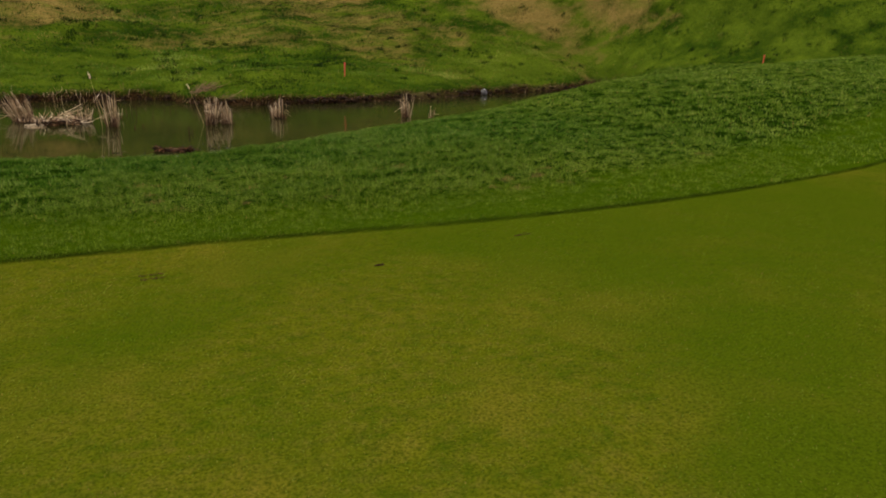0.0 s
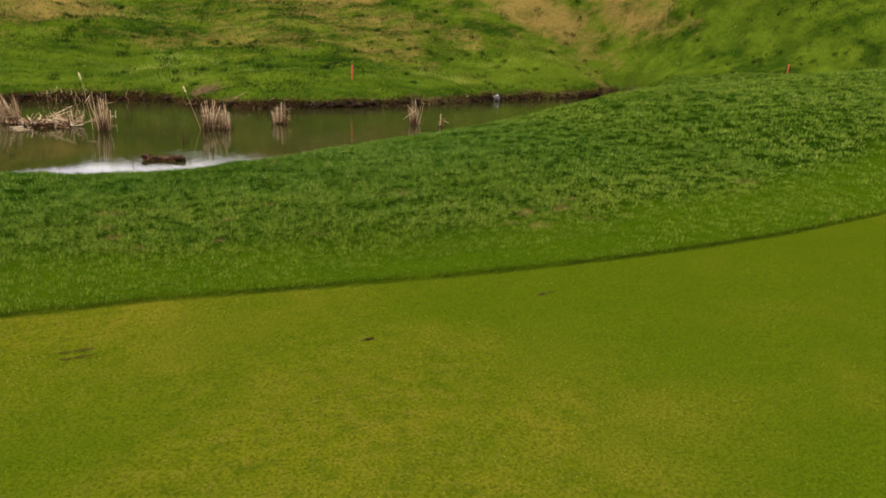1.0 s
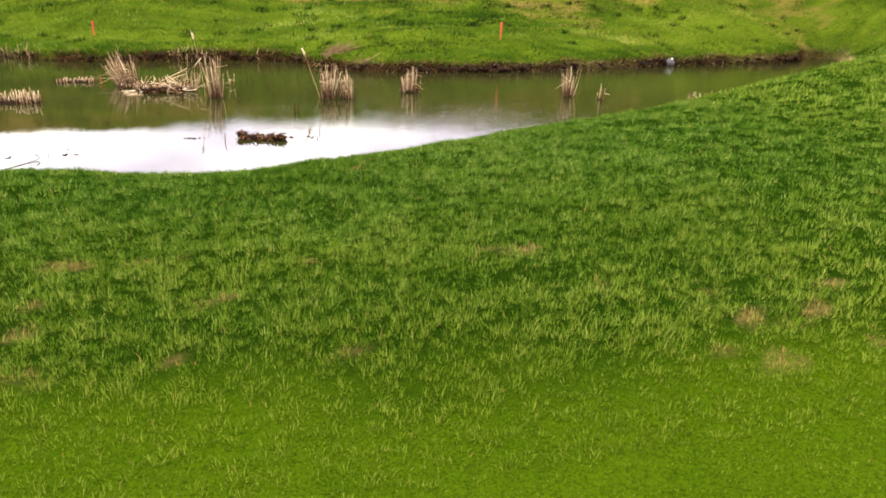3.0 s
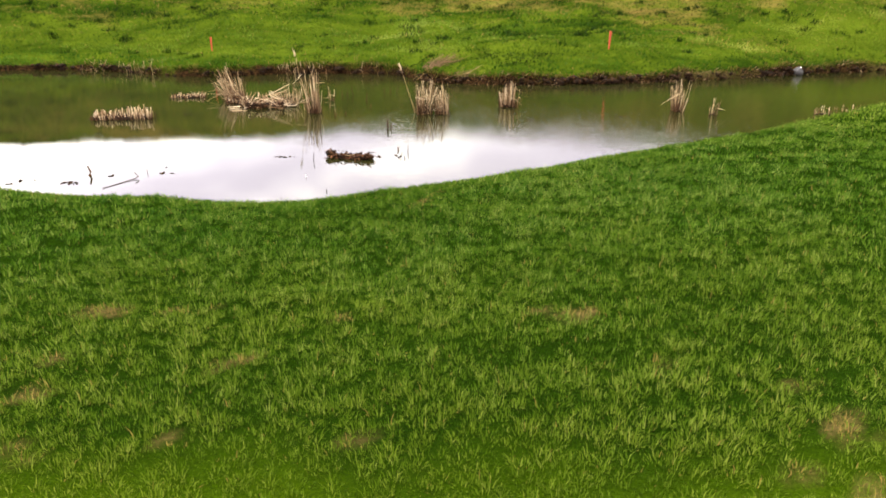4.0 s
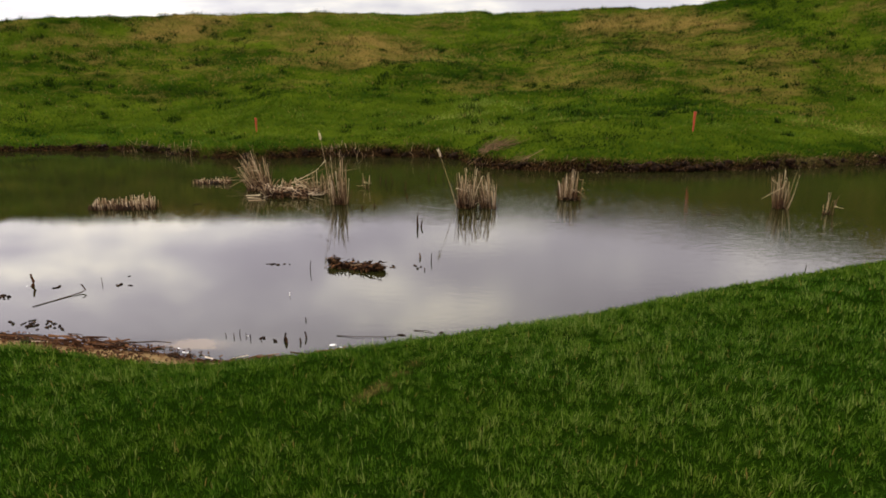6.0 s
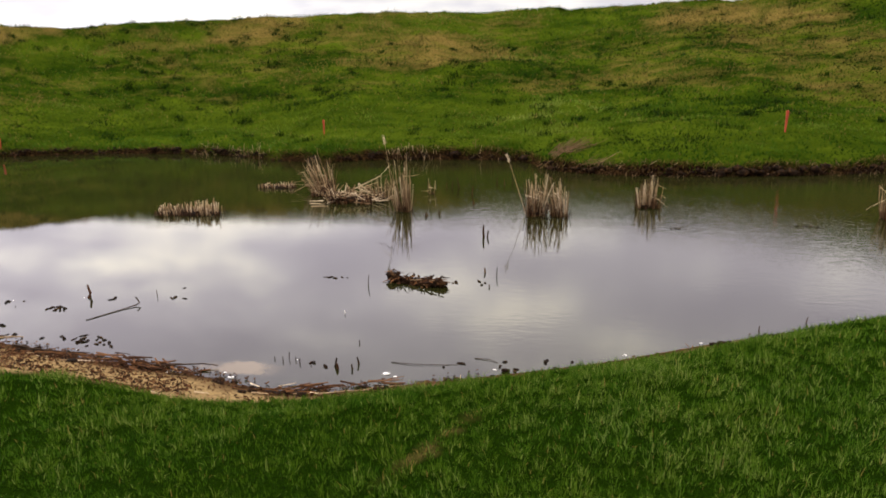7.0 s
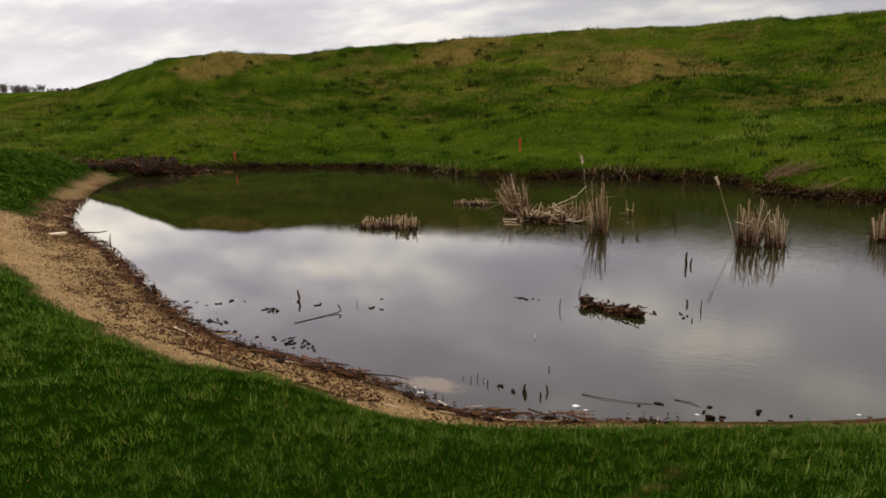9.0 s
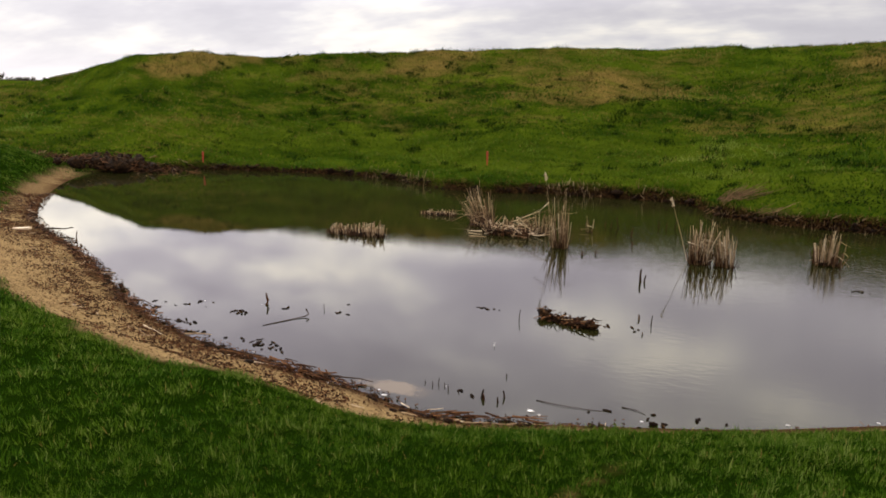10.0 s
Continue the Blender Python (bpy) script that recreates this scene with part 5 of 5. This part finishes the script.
def debris_heap():
    """Washed-up reeds, roots and earth in the far corner of the pond."""
    rnd = np.random.default_rng(651)
    top = holder("debris_heap", -15.9, 16.35, 0, "washed-up heap of brown reeds, roots and earth", "debris")
    pieces = []
    for _ in range(70):
        cx, cy = rnd.normal(0.3, 1.0), rnd.normal(0.0, 0.35)
        big = rnd.uniform(0.08, 0.25) * math.exp(-((cx - 0.3) ** 2) / 2)
        v, f = lump(rnd, big * 1.2, big, big * 1.1, 0.8, 2)
        pieces.append((v + [cx, cy + 0.35 * cx, big * 0.7 + max(ground_z(-15.9 + cx, 16.35 + cy + 0.35 * cx), 0)], f))
    v, f = joined(pieces)
    tagged(part("earth_rest", v, f, M_MUD, top, "dark clods", smooth=True), kind="stuff")
    for name, count, mat, tones, h in (("dark_stem_rest", 700, M_DARK, (0.0, 1.0), 0.20), ("pale_stem_rest", 90, M_REED, (0.0, 0.6), 0.18)):
        u, w = rnd.normal(-0.2, 1.1, count), rnd.normal(0, 0.4, count)
        w = w + 0.35 * u
        z = np.maximum(land(-15.9 + u, 16.35 + w), 0) + rnd.uniform(0, 0.34, count) * np.exp(-((u - 0.2) ** 2) / 1.2)
        roots = np.stack([u, w, z], 1)
        tips = roots + np.stack([rnd.normal(0, 0.8, count), rnd.normal(0, 0.6, count), rnd.uniform(-0.15, 0.6, count)], 1) * h
        v, f, tone = tubes(roots, tips, 0.012, 0.08, rnd.uniform(*tones, count), rnd, rings=3)
        tagged(part(name, v, f, mat, top, values=dict(tone=tone)), kind="stuff")


debris_heap()


def stone(x, y, size, label):
    rnd = np.random.default_rng(661)
    v, f = lump(rnd, size, size * 0.9, size * 0.95, 0.2)
    ob = new("stone", mesh_from("stone", v, f, M_STONE, smooth=True))
    ob.location = (x, y, max(ground_z(x, y), 0) + size * 0.55)
    tagged(ob, label, "stone")
    v, f = lump(rnd, size * 0.2, size * 0.18, size * 0.12, 0.2)
    cap = part("pale_crust", v + [0.02, -0.04, size * 0.86], f, M_WHITE, ob, "pale crust on the stone", smooth=True)
    return cap


stone(12.25, 17.05, 0.15, "dark rounded stone with a pale top at the water's edge")


# ---- tufts and marks in the grass ----
def tufts():
    """Dark rushy tufts dotted over the hill."""
    rnd = np.random.default_rng(701)
    cx, cy = rnd.uniform(-30, 40, 4200), rnd.uniform(10, 36, 4200)
    d = shore_distance(cx, cy)
    az, r = polar(cx, cy)
    keep = (d > 0.8) & (hill_side(cx, cy) > 0.5) & (r < 36) & (rnd.uniform(0, 1, 4200) < np.clip(0.35 + 0.9 * bumps(cx, cy, 4.0, 711), 0.05, 1))
    cx, cy = cx[keep], cy[keep]
    per = 34
    sp = rnd.uniform(0.05, 0.10, len(cx)) + 0.14 * rnd.uniform(0, 1, len(cx)) ** 4
    x = np.repeat(cx, per) + rnd.normal(0, 1, len(cx) * per) * np.repeat(sp, per) * 1.3
    y = np.repeat(cy, per) + rnd.normal(0, 1, len(cx) * per) * np.repeat(sp, per) * 0.6
    blades("hill_tufts", x, y, land(x, y), rnd.uniform(0.10, 0.27, len(x)) * np.repeat(0.6 + 2 * sp, per), rnd.uniform(0.015, 0.035, len(x)), rnd.uniform(0.2, 0.8, len(x)),
           np.clip(rnd.normal(0.10, 0.10, len(x)), 0, 1), np.zeros(len(x)), np.full(len(x), 0.2), "dark green rushy tufts on the hillside", False)


tufts()


def turf_scuff(x, y, long, turn, label):
    """A lifted flap of turf with a dark slit behind it."""
    rnd = np.random.default_rng(int(abs(x) * 1000))
    n = 26
    u = np.linspace(-0.5, 0.5, n)
    c, s = math.cos(turn), math.sin(turn)
    gz = ground_z(x, y)
    roots = np.stack([u * long * c, u * long * s, np.zeros(n)], 1) + rnd.normal(0, 0.004, (n, 3))
    tips = roots + np.stack([rnd.normal(0.01, 0.01, n), rnd.normal(-0.006, 0.006, n), rnd.uniform(0.001, 0.006, n)], 1)
    v, f, tone = tubes(roots, tips, 0.0025, 0.1, rnd.uniform(0, 0.5, n), rnd, rings=3)
    ob = new("turf_scuff", mesh_from("turf_scuff", v, f, M_DARK, dict(tone=tone)))
    ob.location = (x, y, gz + 0.003)
    tagged(ob, label, "turf mark", "scuffs on the green")


for sx, sy, long, turn in [(0.86, -1.77, 0.13, 0.1), (-0.45, -1.95, 0.05, 0.1), (-1.86, -1.5, 0.14, 0.1), (-1.86, -1.58, 0.13, 0.1)]:
    turf_scuff(sx, sy, long, turn, "small dark scuff in the mown turf")


# ---- bare trees on the skyline ----
def far_trees():
    rnd = np.random.default_rng(801)
    roots, tips, radius = [], [], []
    for _ in range(150):
        az, r = radians(rnd.uniform(-63, -49.5)), rnd.uniform(230, 280)
        bx, by = EYE[0] + r * math.sin(az), EYE[1] + r * math.cos(az)
        tall = rnd.uniform(1.6, 3.6) * (1.15 if az < radians(-52.5) else 0.55)
        base = np.array([bx, by, 1.9])
        roots.append(base)
        tips.append(base + [rnd.normal(0, 0.2), 0, tall * 0.8])
        radius.append(0.12)
        for _ in range(26):
            h = rnd.uniform(0.2, 0.85)
            a = base + [0, 0, tall * 0.8 * h]
            q = rnd.uniform(0, 2 * np.pi)
            ln = tall * rnd.uniform(0.25, 0.5) * (1.1 - 0.6 * h)
            roots.append(a)
            tips.append(a + np.array([math.cos(q) * ln, math.sin(q) * ln, ln * rnd.uniform(0.3, 1.2)]))
            radius.append(0.055)
    v, f, tone = tubes(np.array(roots), np.array(tips), np.array(radius), 0.06, 0.5, rnd, rings=3)
    tagged(new("far_trees", mesh_from("far_trees", v, f, M_FARWOOD)), "bare winter trees on the distant skyline", "trees", kind="stuff")


far_trees()
